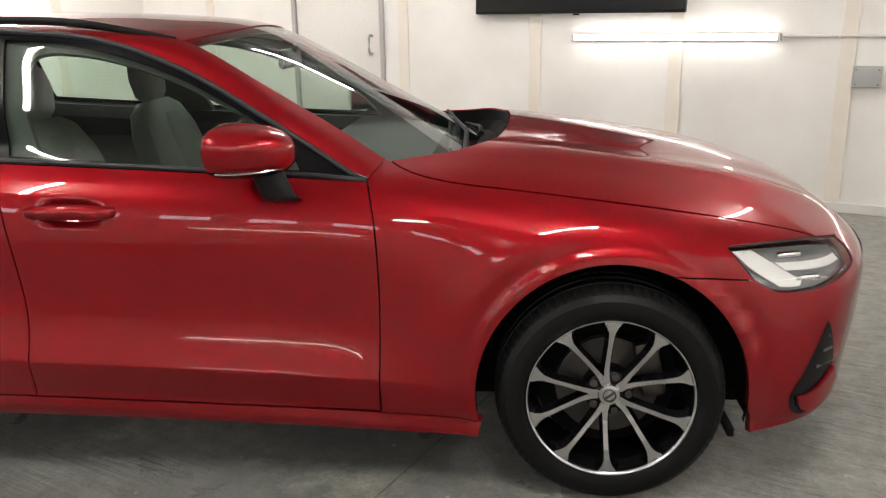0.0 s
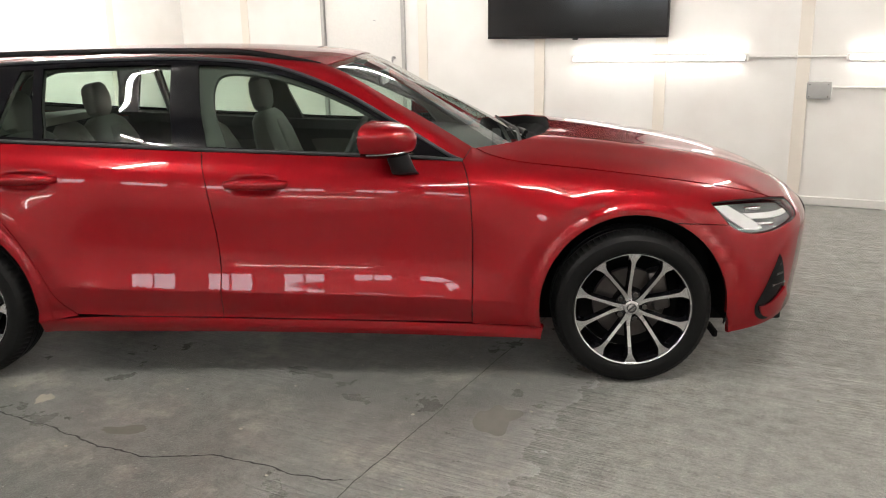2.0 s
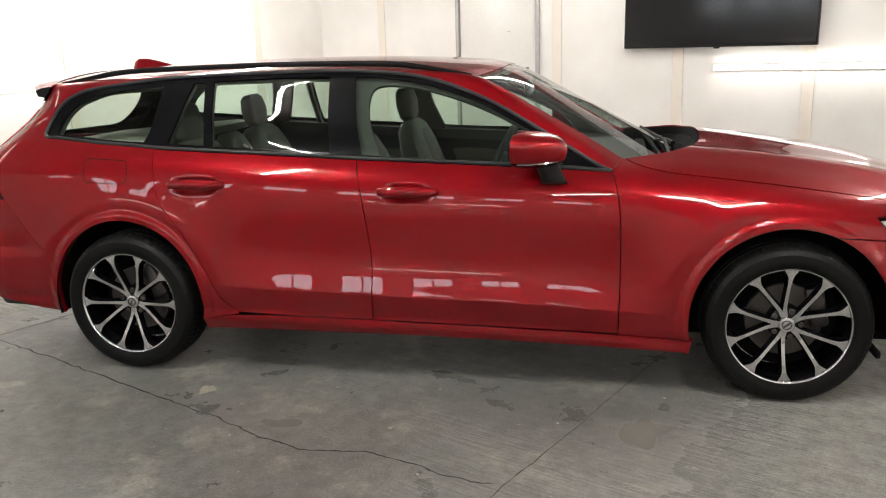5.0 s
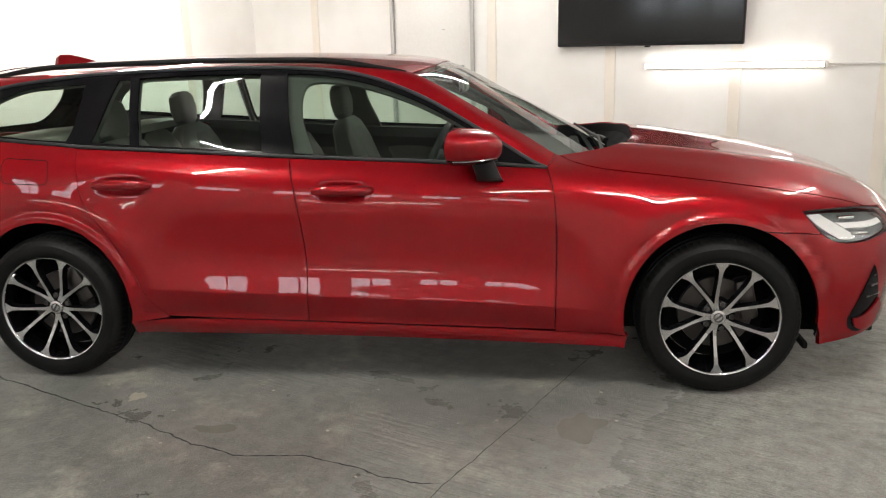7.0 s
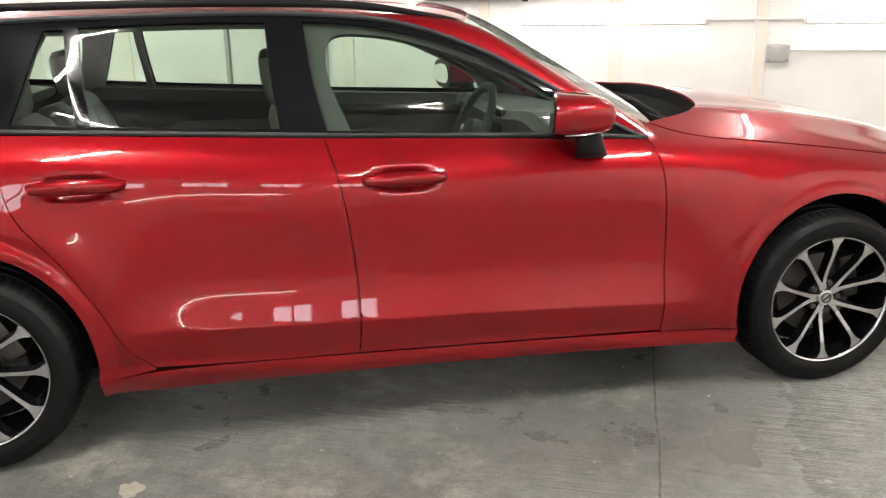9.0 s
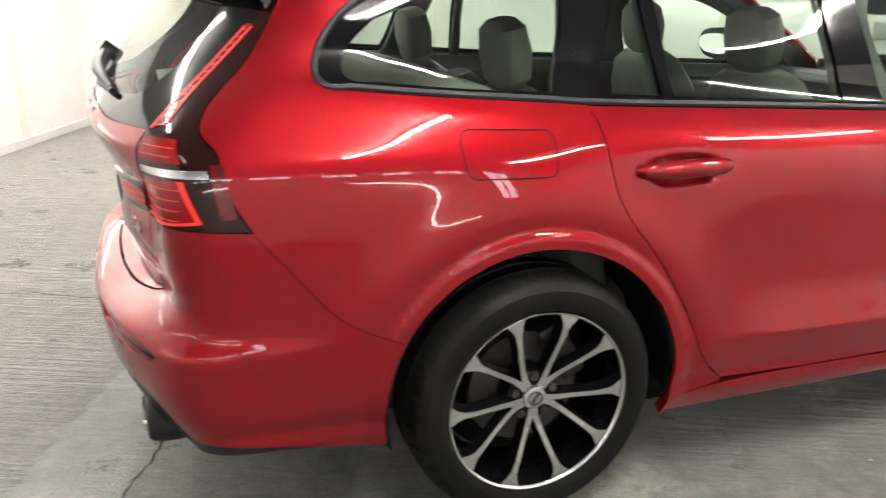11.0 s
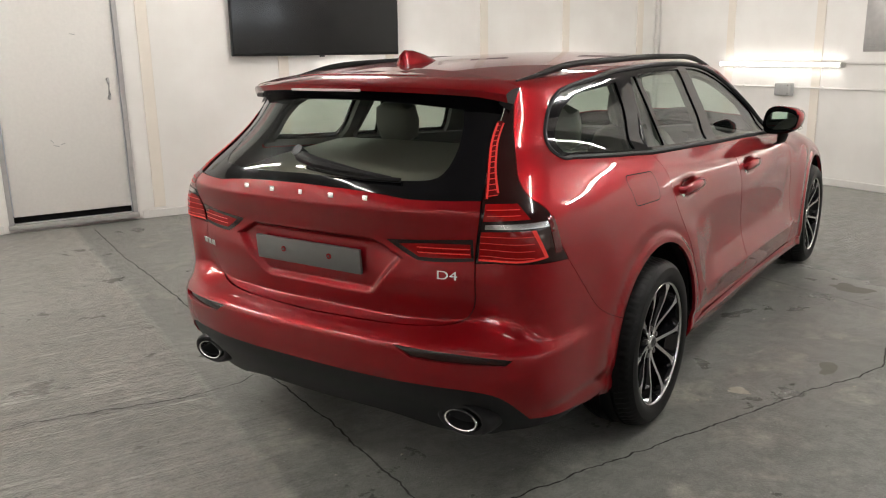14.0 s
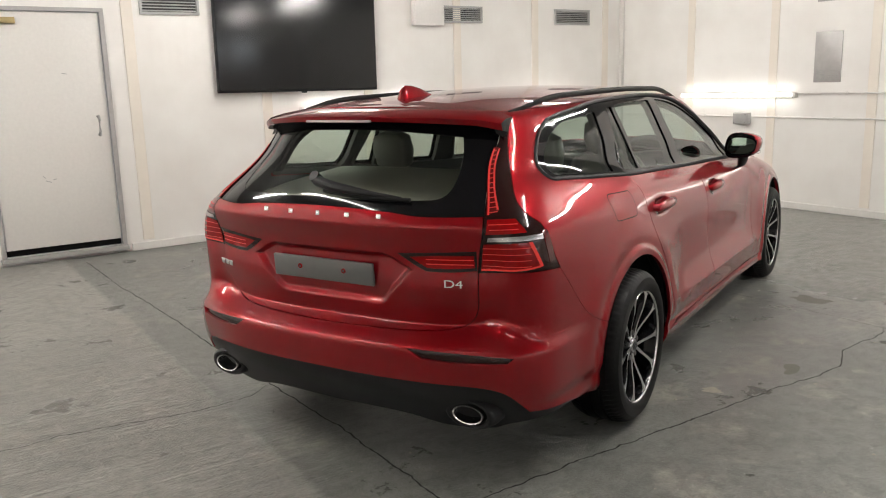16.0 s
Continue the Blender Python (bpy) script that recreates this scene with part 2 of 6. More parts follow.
def part(name, bm, material, parent=None, label="", smooth=True, sharp=35):
    """Links a bmesh as one mesh object under a thing or a part."""
    bmesh.ops.recalc_face_normals(bm, faces=bm.faces)
    mesh = bpy.data.meshes.new(name)
    if smooth:
        for e in bm.edges:
            if len(e.link_faces) == 2 and e.calc_face_angle(0) > radians(sharp):
                e.smooth = False
    bm.to_mesh(mesh)
    bm.free()
    return finish(name, mesh, material, parent, label, smooth)


def empty(name, m=None):
    ob = new(name)
    ob.empty_display_size = 0.2
    if m is not None:
        ob.matrix_basis = m
    return ob


def box(bm, c, s, bevel=0.0, m=None, seg=2):
    """A box of full size s at centre c, with rounded edges."""
    r = bmesh.ops.create_cube(bm, size=1.0)
    vs = r["verts"]
    mat = Matrix.Translation(c) @ Matrix.Diagonal((*s, 1))
    if m is not None:
        mat = m @ mat
    bmesh.ops.transform(bm, matrix=mat, verts=vs)
    if bevel:
        es = list({e for v in vs for e in v.link_edges})
        bmesh.ops.bevel(bm, geom=es, offset=bevel, segments=seg, affect="EDGES", profile=0.5)
    return vs


def rod(bm, a, b, r, seg=12, r2=None):
    a, b = Vector(a), Vector(b)
    d = b - a
    m = Matrix.Translation((a + b) / 2) @ d.to_track_quat("Z", "Y").to_matrix().to_4x4()
    return bmesh.ops.create_cone(bm, cap_ends=True, segments=seg, radius1=r, radius2=r if r2 is None else r2, depth=d.length, matrix=m)["verts"]


def spin(bm, profile, seg, axis="y", centre=(0, 0, 0), close=False):
    """Turns a profile of (radius, offset) round an axis."""
    rings = []
    for i in range(seg):
        a = 2 * math.pi * i / seg
        ring = []
        for r, o in profile:
            p = (r * math.cos(a), o, r * math.sin(a)) if axis == "y" else (r * math.cos(a), r * math.sin(a), o)
            ring.append(bm.verts.new(Vector(p) + Vector(centre)))
        rings.append(ring)
    k = len(profile)
    for i in range(seg):
        a, b = rings[i], rings[(i + 1) % seg]
        for j in range(k if close else k - 1):
            bm.faces.new((a[j], a[(j + 1) % k], b[(j + 1) % k], b[j]))


def tube_along(bm, pts, r, seg=8, flat=1.0):
    """A round bar along a row of points; flat squeezes its height."""
    pts = [Vector(p) for p in pts]
    rings = []
    for i, p in enumerate(pts):
        t = (pts[min(i + 1, len(pts) - 1)] - pts[max(i - 1, 0)]).normalized()
        s = t.cross(Vector((0, 0, 1)))
        s = s.normalized() if s.length > 1e-4 else Vector((1, 0, 0))
        u = s.cross(t)
        rr = r[i] if isinstance(r, (list, tuple)) else r
        rings.append([bm.verts.new(p + s * rr * math.cos(a) + u * rr * flat * math.sin(a)) for a in [2 * math.pi * k / seg for k in range(seg)]])
    for a, b in zip(rings, rings[1:]):
        for k in range(seg):
            bm.faces.new((a[k], a[(k + 1) % seg], b[(k + 1) % seg], b[k]))
    bm.faces.new(rings[0][::-1])
    bm.faces.new(rings[-1])


def prism(bm, poly, thick, m=None):
    """A flat outline in x, y, given thickness along z from 0."""
    lo = [bm.verts.new((x, y, 0)) for x, y in poly]
    hi = [bm.verts.new((x, y, thick)) for x, y in poly]
    bm.faces.new(lo[::-1])
    bm.faces.new(hi)
    k = len(poly)
    for i in range(k):
        bm.faces.new((lo[i], lo[(i + 1) % k], hi[(i + 1) % k], hi[i]))
    if m is not None:
        bmesh.ops.transform(bm, matrix=m, verts=lo + hi)
    return lo + hi

# ---------------------------------------------------------------- room shell
ROOM_R = Matrix.Translation(ROOM_O) @ Matrix.Rotation(ROOM_A, 4, "Z")
WALL_FRAMES = {
    "screen": ROOM_R,
    "front": ROOM_R @ Matrix.Translation((ROOM_U, 0, 0)) @ Matrix.Rotation(radians(-90), 4, "Z"),
    "left": ROOM_R @ Matrix.Translation((0, -ROOM_V, 0)) @ Matrix.Rotation(radians(90), 4, "Z"),
    "back": ROOM_R @ Matrix.Translation((ROOM_U, -ROOM_V, 0)) @ Matrix.Rotation(radians(180), 4, "Z"),
}
# in a wall's frame x runs along it, y points out through it and z up; the room lies at y < 0


def on_wall(name, bm, wall, material, label="", category="", kind="", smooth=True, group=""):
    ob = part(name, bm, material, None, "", smooth)
    ob.matrix_basis = WALL_FRAMES[wall]
    return tagged(ob, label, category, group, kind)


def wall_with_holes(name, wall, length, holes, label):
    """A wall 0.15 m thick with rectangular holes (x0, x1, z0, z1) that go right through."""
    bm = bmesh.new()
    xs = sorted({-0.15, length + 0.15, *[h[0] for h in holes], *[h[1] for h in holes]})
    zs = sorted({0.0, ROOM_H, *[h[2] for h in holes], *[h[3] for h in holes]})
    for x0, x1 in zip(xs, xs[1:]):
        for z0, z1 in zip(zs, zs[1:]):
            cx, cz = (x0 + x1) / 2, (z0 + z1) / 2
            if not any(h[0] < cx < h[1] and h[2] < cz < h[3] for h in holes):
                box(bm, (cx, 0.075, cz), (x1 - x0, 0.15, z1 - z0))
    bmesh.ops.remove_doubles(bm, verts=bm.verts, dist=1e-5)
    return on_wall(name, bm, wall, WALL, label, "wall", "structure", smooth=False)


bm = bmesh.new()
box(bm, (ROOM_U / 2, -ROOM_V / 2, -0.06), (ROOM_U + 0.3, ROOM_V + 0.3, 0.12))
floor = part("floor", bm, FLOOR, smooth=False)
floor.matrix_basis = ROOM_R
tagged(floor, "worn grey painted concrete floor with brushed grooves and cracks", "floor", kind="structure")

DOOR = (2.03, 2.98, 0.07, 2.10)
PANES = [(1.15 + 0.78 * i, 1.15 + 0.78 * i + 0.50, 2.02, 2.42) for i in range(9)]
wall_with_holes("wall_north", "screen", ROOM_U, [DOOR], "white ribbed sheet panel wall behind the car")
wall_with_holes("wall_east", "front", ROOM_V, [], "white ribbed sheet panel wall ahead of the car")
wall_with_holes("wall_west", "left", ROOM_V, [], "white ribbed sheet panel wall behind the tail")
wall_with_holes("wall_south", "back", ROOM_U, PANES, "white panel wall with a row of small windows")

bm = bmesh.new()
box(bm, (ROOM_U / 2, -ROOM_V / 2, ROOM_H + 0.05), (ROOM_U + 0.3, ROOM_V + 0.3, 0.1))
ceiling = part("ceiling", bm, CEIL, smooth=False)
ceiling.matrix_basis = ROOM_R
tagged(ceiling, "plain grey panel ceiling", "ceiling", kind="structure")

# windows of the back wall
for i, (x0, x1, z0, z1) in enumerate(PANES):
    bm = bmesh.new()
    for c, s in (((x0 + 0.015, 0.07, (z0 + z1) / 2), (0.03, 0.06, z1 - z0)), ((x1 - 0.015, 0.07, (z0 + z1) / 2), (0.03, 0.06, z1 - z0)),
                 (((x0 + x1) / 2, 0.07, z0 + 0.015), (x1 - x0 - 0.06, 0.06, 0.03)), (((x0 + x1) / 2, 0.07, z1 - 0.015), (x1 - x0 - 0.06, 0.06, 0.03)),
                 (((x0 + x1) / 2, 0.07, (z0 + z1) / 2), (0.02, 0.05, z1 - z0 - 0.06))):
        box(bm, c, s)
    win = on_wall("window_%d" % (i + 1), bm, "back", WHITEPLASTIC, "small white framed window with daylight behind", "window", "structure", smooth=False)
    bm = bmesh.new()
    box(bm, ((x0 + x1) / 2, 0.10, (z0 + z1) / 2), (x1 - x0 - 0.04, 0.008, z1 - z0 - 0.04))
    part("pane", bm, DAYLIGHT, win, smooth=False)

# battens over the panel joints, skirting
BATTENS = {"screen": (0.95, 3.21, 4.45, 5.575, 6.725, 7.85, 9.0), "front": (1.12, 2.22, 3.32, 4.45, 5.6, 6.75, 7.9, 9.05),
           "left": (0.9, 2.0, 3.15, 4.3, 5.45, 6.6, 7.75, 8.86), "back": (0.6, 8.6)}
for wall, places in BATTENS.items():
    for x in places:
        bm = bmesh.new()
        box(bm, (x, -0.006, ROOM_H / 2 + 0.04), (0.10, 0.012, ROOM_H - 0.10), 0.003, seg=1)
        on_wall("trim", bm, wall, CREAM, "flat cream batten covering a wall panel joint", "batten", "structure", smooth=False, group="wall battens")
for wall, spans in {"screen": ((0, 1.97), (3.04, ROOM_U)), "front": ((0, ROOM_V),), "left": ((0, ROOM_V),), "back": ((0, ROOM_U),)}.items():
    for a, b in spans:
        bm = bmesh.new()
        box(bm, ((a + b) / 2, -0.011, 0.035), (b - a - 0.03, 0.022, 0.07), 0.004, seg=1)
        on_wall("baseboard", bm, wall, WHITEPLASTIC, "low white skirting strip along the floor", "skirting", "structure", smooth=False)

# corner strip between the screen wall and the wall ahead
bm = bmesh.new()
box(bm, (ROOM_U - 0.03, -0.03, ROOM_H / 2 + 0.04), (0.05, 0.05, ROOM_H - 0.1), 0.006)
on_wall("trim", bm, "screen", WHITEPLASTIC, "white corner strip where two walls meet", "corner strip", "structure")


# ---------------------------------------------------------------- wall things
def tube_lamp(m, L, label, group, glow):
    """Fluorescent batten: white backing channel, end caps and a glowing tube."""
    e = empty("tube_lamp", m)
    tagged(e, label, "tube lamp", group)
    bm = bmesh.new()
    box(bm, (0, -0.018, 0.0), (L, 0.034, 0.05), 0.004)
    part("channel", bm, WHITEPLASTIC, e)
    for s in (-1, 1):
        bm = bmesh.new()
        box(bm, (s * (L / 2 - 0.012), -0.058, 0), (0.024, 0.042, 0.056), 0.006)
        part("end_cap", bm, WHITEPLASTIC, e)
    bm = bmesh.new()
    rod(bm, (-L / 2 + 0.026, -0.062, 0), (L / 2 - 0.026, -0.062, 0), 0.017, 16)
    part("tube", bm, glow, e, "glowing white tube")


def conduit(wall, x0, x1, z):
    bm = bmesh.new()
    rod(bm, (x0, -0.013, z), (x1, -0.013, z), 0.010, 10)
    k = max(1, int((x1 - x0) / 0.6))
    for i in range(k):
        box(bm, (x0 + (i + 0.5) * (x1 - x0) / k, -0.012, z), (0.018, 0.024, 0.034), 0.003)
    on_wall("conduit", bm, wall, WHITEPLASTIC, "thin white cable conduit clipped along the wall", "conduit")


def junction_box(wall, x, z, w=0.18, h=0.14):
    e = empty("junction_box", WALL_FRAMES[wall] @ Matrix.Translation((x, 0, z)))
    tagged(e, "grey metal switch box on the wall conduit", "junction box", "junction boxes")
    bm = bmesh.new()
    box(bm, (0, -0.035, 0), (w, 0.07, h), 0.008)
    part("body", bm, GREYMETAL, e)
    bm = bmesh.new()
    box(bm, (0, -0.074, 0), (w - 0.016, 0.010, h - 0.016), 0.004)
    part("lid", bm, GREYMETAL, e)
    for sx in (-1, 1):
        for sz in (-1, 1):
            bm = bmesh.new()
            rod(bm, (sx * (w / 2 - 0.022), -0.078, sz * (h / 2 - 0.022)), (sx * (w / 2 - 0.022), -0.083, sz * (h / 2 - 0.022)), 0.005, 8)
            part("screw", bm, STEEL, e)


def vent(wall, x0, x1, z0, z1):
    e = empty("wall_vent", WALL_FRAMES[wall] @ Matrix.Translation(((x0 + x1) / 2, 0, (z0 + z1) / 2)))
    tagged(e, "grey metal louvred ventilation grille on the wall", "vent", "wall vents")
    w, h = x1 - x0, z1 - z0
    bm = bmesh.new()
    for s in (-1, 1):
        box(bm, (0, -0.012, s * (h / 2 - 0.012)), (w, 0.024, 0.024), 0.002)
        box(bm, (s * (w / 2 - 0.012), -0.012, 0), (0.024, 0.024, h - 0.05), 0.002)
    part("frame", bm, GREYMETAL, e)
    bm = bmesh.new()
    box(bm, (0, -0.002, 0), (w - 0.05, 0.003, h - 0.05))
    part("backing", bm, DASH, e, smooth=False)
    k = max(3, int(h / 0.03))
    for i in range(k):
        bm = bmesh.new()
        box(bm, (0, 0, 0), (w - 0.052, 0.016, 0.004))
        s = part("slat", bm, GREYMETAL, e, smooth=False)
        s.matrix_basis = Matrix.Translation((0, -0.013, -h / 2 + 0.035 + i * (h - 0.07) / (k - 1))) @ Matrix.Rotation(radians(35), 4, "X")


WALL_TUBES = [("screen", 4.78, 6.30), ("screen", 7.04, 8.56), ("front", 1.03, 2.53), ("front", 3.6, 5.1), ("back", 2.2, 3.7), ("back", 5.2, 6.7), ("left", 2.6, 4.1), ("left", 5.2, 6.7), ("left", 7.3, 8.8), ("left", 0.5, 2.0)]
for wall, x0, x1 in WALL_TUBES:
    tube_lamp(WALL_FRAMES[wall] @ Matrix.Translation(((x0 + x1) / 2, 0, 1.2)), x1 - x0, "long white fluorescent batten glowing on the wall", "wall tube lamps", {"left": DIMTUBE, "back": BACKTUBE}.get(wall, TUBE))
# place along the wall, start, end and share of CEILING_POWER, set per tube to balance the light
CEILING_TUBES = [(1.05, 1.6, 3.05, 1.6), (1.05, 3.45, 4.95, 0.6), (1.05, 6.2, 7.7, 0.1), (4.3, 0.6, 2.2, 0.9), (4.3, 5.6, 7.1, 1.2), (7.2, 0.9, 2.4, 0.6), (7.2, 4.5, 6.0, 1.2), (7.2, 7.2, 8.7, 0.6)]
for u, v0, v1, power_share in CEILING_TUBES:
    m = ROOM_R @ Matrix.Translation((u, -(v0 + v1) / 2, ROOM_H)) @ Matrix.Rotation(radians(90), 4, "Z") @ Matrix.Rotation(radians(90), 4, "X")
    tube_lamp(m, v1 - v0, "long white fluorescent batten glowing under the ceiling", "ceiling tube lamps", CEILTUBES[power_share])
conduit("screen", 6.31, 7.03, 1.205)
conduit("screen", 8.57, ROOM_U - 0.07, 1.205)
conduit("screen", 6.96, ROOM_U - 0.07, 0.965)
conduit("front", 2.54, 3.59, 1.215)
conduit("front", 0.07, 1.78, 0.965)
conduit("front", 1.99, 9.0, 0.965)
junction_box("screen", 6.86, 0.94)
junction_box("front", 1.88, 0.945, 0.19, 0.13)
vent("screen", 3.32, 3.85, 2.09, 2.34)
vent("screen", 6.53, 7.07, 2.07, 2.25)
vent("screen", 8.15, 8.72, 2.07, 2.25)
vent("front", 2.70, 3.20, 2.12, 2.30)
bm = bmesh.new()
box(bm, (6.32, -0.045, 2.2), (0.38, 0.09, 0.34), 0.02)
on_wall("wall_box", bm, "screen", WHITEPLASTIC, "plain white plastic cabinet high on the wall", "wall cabinet")
e = empty("access_plate", WALL_FRAMES["front"] @ Matrix.Translation((2.84, 0, 1.575)))
tagged(e, "brushed metal plate with two louvred halves on wall", "metal plate")
bm = bmesh.new()
box(bm, (0, -0.006, 0), (0.29, 0.012, 0.50), 0.003)
part("plate", bm, JAMB, e)
for sx in (-1, 1):
    for i in range(5):
        bm = bmesh.new()
        box(bm, (sx * 0.068, -0.015, -0.22 + i * 0.022), (0.10, 0.008, 0.008), 0.002, seg=1)
        part("slat", bm, GREYMETAL, e)

# television
tv = empty("television", WALL_FRAMES["screen"] @ Matrix.Translation((4.80, 0, 1.86)) @ Matrix.Rotation(radians(0.4), 4, "Y"))
tagged(tv, "large black flat television hung on the white wall", "television")
bm = bmesh.new()
box(bm, (0, -0.055, 0), (1.69, 0.05, 0.96), 0.008)
part("body", bm, BLACK, tv)
bm = bmesh.new()
box(bm, (0, -0.0815, 0.006), (1.665, 0.003, 0.925))
part("screen", bm, TVSCREEN, tv, "glossy switched-off screen", smooth=False)
bm = bmesh.new()
box(bm, (0, -0.015, 0), (0.6, 0.03, 0.4), 0.004)
part("bracket", bm, BLACK, tv)
bm = bmesh.new()
box(bm, (0.02, -0.075, -0.487), (0.05, 0.02, 0.014), 0.004)
part("sensor", bm, BLACK, tv)

# steel door in the screen wall
x0, x1, z0, z1 = DOOR
bm = bmesh.new()
for sx, xx in ((-1, x0), (1, x1)):
    box(bm, (xx - sx * 0.006 + sx * 0.019, -0.008, (z0 + z1) / 2), (0.038, 0.05, z1 - z0), 0.003, seg=1)
box(bm, ((x0 + x1) / 2, -0.008, z1 + 0.016), (x1 - x0 + 0.064, 0.05, 0.034), 0.003, seg=1)
frame_ob = on_wall("door_1", bm, "screen", JAMB, "closed plain white door in a worn aluminium frame", "door", "structure")
bm = bmesh.new()
box(bm, ((x0 + x1) / 2, 0.02, (z0 + 0.055 + z1) / 2), (x1 - x0 - 0.024, 0.05, z1 - z0 - 0.065), 0.004)
part("door_leaf", bm, WHITEPLASTIC, frame_ob, "scuffed white door leaf")
bm = bmesh.new()
box(bm, ((x0 + x1) / 2, 0.05, z0 + 0.03), (x1 - x0 - 0.02, 0.05, 0.05))
part("door_gap", bm, UNDER, frame_ob, "dark gap under the leaf", smooth=False)
bm = bmesh.new()
box(bm, ((x0 + x1) / 2, -0.02, z0 - 0.022), (x1 - x0 + 0.08, 0.08, 0.04), 0.004)
part("threshold", bm, JAMB, frame_ob)
bm = bmesh.new()
tube_along(bm, [(x1 - 0.10, -0.008, 1.22), (x1 - 0.10, -0.045, 1.225), (x1 - 0.10, -0.058, 1.20), (x1 - 0.10, -0.058, 1.09), (x1 - 0.10, -0.045, 1.06), (x1 - 0.10, -0.008, 1.065)], 0.012, 8)
part("door_handle", bm, GREYMETAL, frame_ob, "grey pull handle")
for dx, dz, w, a in ((0.40, 0.62, 0.05, 20), (0.45, 0.635, 0.035, -15), (0.37, 0.66, 0.03, 50), (0.62, 1.52, 0.04, 10)):
    bm = bmesh.new()
    box(bm, (0, 0, 0), (w, 0.002, 0.006), m=Matrix.Translation((x0 + dx, -0.0055, z0 + dz)) @ Matrix.Rotation(radians(a), 4, "Y"))
    part("scuff", bm, GREYMETAL, frame_ob, "grey scuff mark", smooth=False)
bm = bmesh.new()
box(bm, (x0 + 0.16, -0.03, 2.02), (0.26, 0.05, 0.05), 0.005)
part("door_closer", bm, BRASS, frame_ob, "brass door closer")

# ---------------------------------------------------------------- car body surface
WB = 2.872            # wheelbase; the rear axle stands at x = 0
HUB_Z, TYRE_R = 0.320, 0.326


def natural(xs, ys):
    """Natural cubic spline through a few control points, straight beyond its ends."""
    xs, ys = np.array(xs, float), np.array(ys, float)
    k = len(xs)
    h = np.diff(xs)
    A = np.eye(k)
    r = np.zeros(k)
    for i in range(1, k - 1):
        A[i, i - 1], A[i, i], A[i, i + 1] = h[i - 1], 2 * (h[i - 1] + h[i]), h[i]
        r[i] = 6 * ((ys[i + 1] - ys[i]) / h[i] - (ys[i] - ys[i - 1]) / h[i - 1])
    mm = np.linalg.solve(A, r)

    def f(x):
        x = np.asarray(x, float)
        c = np.clip(x, xs[0], xs[-1])
        i = np.clip(np.searchsorted(xs, c, side="right") - 1, 0, k - 2)
        a, b = xs[i + 1] - c, c - xs[i]
        hi = h[i]
        v = mm[i] * a**3 / (6 * hi) + mm[i + 1] * b**3 / (6 * hi) + (ys[i] / hi - mm[i] * hi / 6) * a + (ys[i + 1] / hi - mm[i + 1] * hi / 6) * b
        s0 = (ys[1] - ys[0]) / h[0] - mm[1] * h[0] / 6
        s1 = (ys[-1] - ys[-2]) / h[-1] + mm[-2] * h[-1] / 6
        return v + np.where(x < xs[0], (x - xs[0]) * s0, 0) + np.where(x > xs[-1], (x - xs[-1]) * s1, 0)

    return f


def smooth(a, b, x):
    t = np.clip((x - a) / (b - a), 0, 1)
    return t * t * t * (t * (6 * t - 15) + 10)


def smax(a, b, k):
    h = np.maximum(k - np.abs(a - b), 0) / k
    return np.maximum(a, b) + h**3 * k / 6


# lift of the belt line along the car; the section below is drawn for a belt at 1.0
belt_lift = natural([-1.0, -0.28, 0.25, 1.11, 2.17, 2.7, 3.1, 3.6], [0.12, 0.085, 0.035, -0.025, -0.06, -0.10, -0.15, -0.22])
crease_lift = natural([0.0, 0.45, 1.19, 2.22, 2.5], [0.035, 0.025, 0.005, -0.03, -0.05])
# how far the flank stands in from its widest line, by height: a hollow door above a sharp crease, a flat face below it
CREASE_Z = 0.396
flank_up = natural([0.36, 0.396, 0.45, 0.50, 0.55, 0.60, 0.68, 0.75, 0.80, 0.84, 0.88, 0.92, 0.96, 1.0, 1.10, 1.22, 1.33, 1.42],
                   [-0.010, 0.002, 0.0205, 0.035, 0.0425, 0.0452, 0.0450, 0.0445, 0.0465, 0.0510, 0.0600, 0.0760, 0.1085, 0.155, 0.205, 0.258, 0.312, 0.370])
flank_low = natural([0.10, 0.20, 0.245, 0.285, 0.34, 0.396, 0.46], [0.10, 0.045, 0.024, 0.0265, 0.0150, 0.002, -0.012])

# the plain convex flank over and beyond the wheels
flank_wheel = natural([0.20, 0.34, 0.45, 0.55, 0.65, 0.75, 0.84, 0.88, 0.92, 0.96, 1.0, 1.10, 1.22, 1.33, 1.42],
                      [0.024, 0.0150, 0.0155, 0.0185, 0.0245, 0.0345, 0.0495, 0.0600, 0.0760, 0.1085, 0.155, 0.205, 0.258, 0.312, 0.370])


def flank(z):
    return smax(flank_up(np.maximum(z, 0.30)), np.where(z < 0.50, flank_low(z), -0.5), 0.004)


plan = natural([-1.1, -0.6, -0.2, 0.3, 1.2, 2.3, 2.9, 3.2, 3.5, 3.8], [0.790, 0.862, 0.902, 0.922, 0.925, 0.925, 0.922, 0.898, 0.845, 0.76])
bonnet_line = natural([2.1, 2.53, 2.83, 3.1, 3.3, 3.5, 3.62, 3.72], [1.040, 1.014, 0.979, 0.934, 0.893, 0.828, 0.772, 0.700])
roof_line = natural([-1.0, -0.8, -0.5, -0.1, 0.4, 0.9, 1.3, 1.7, 2.0], [1.305, 1.335, 1.362, 1.386, 1.400, 1.402, 1.390, 1.355, 1.31])
nose_line = natural([0.15, 0.22, 0.30, 0.45, 0.58, 0.68, 0.75], [3.60, 3.69, 3.715, 3.735, 3.745, 3.735, 3.68])
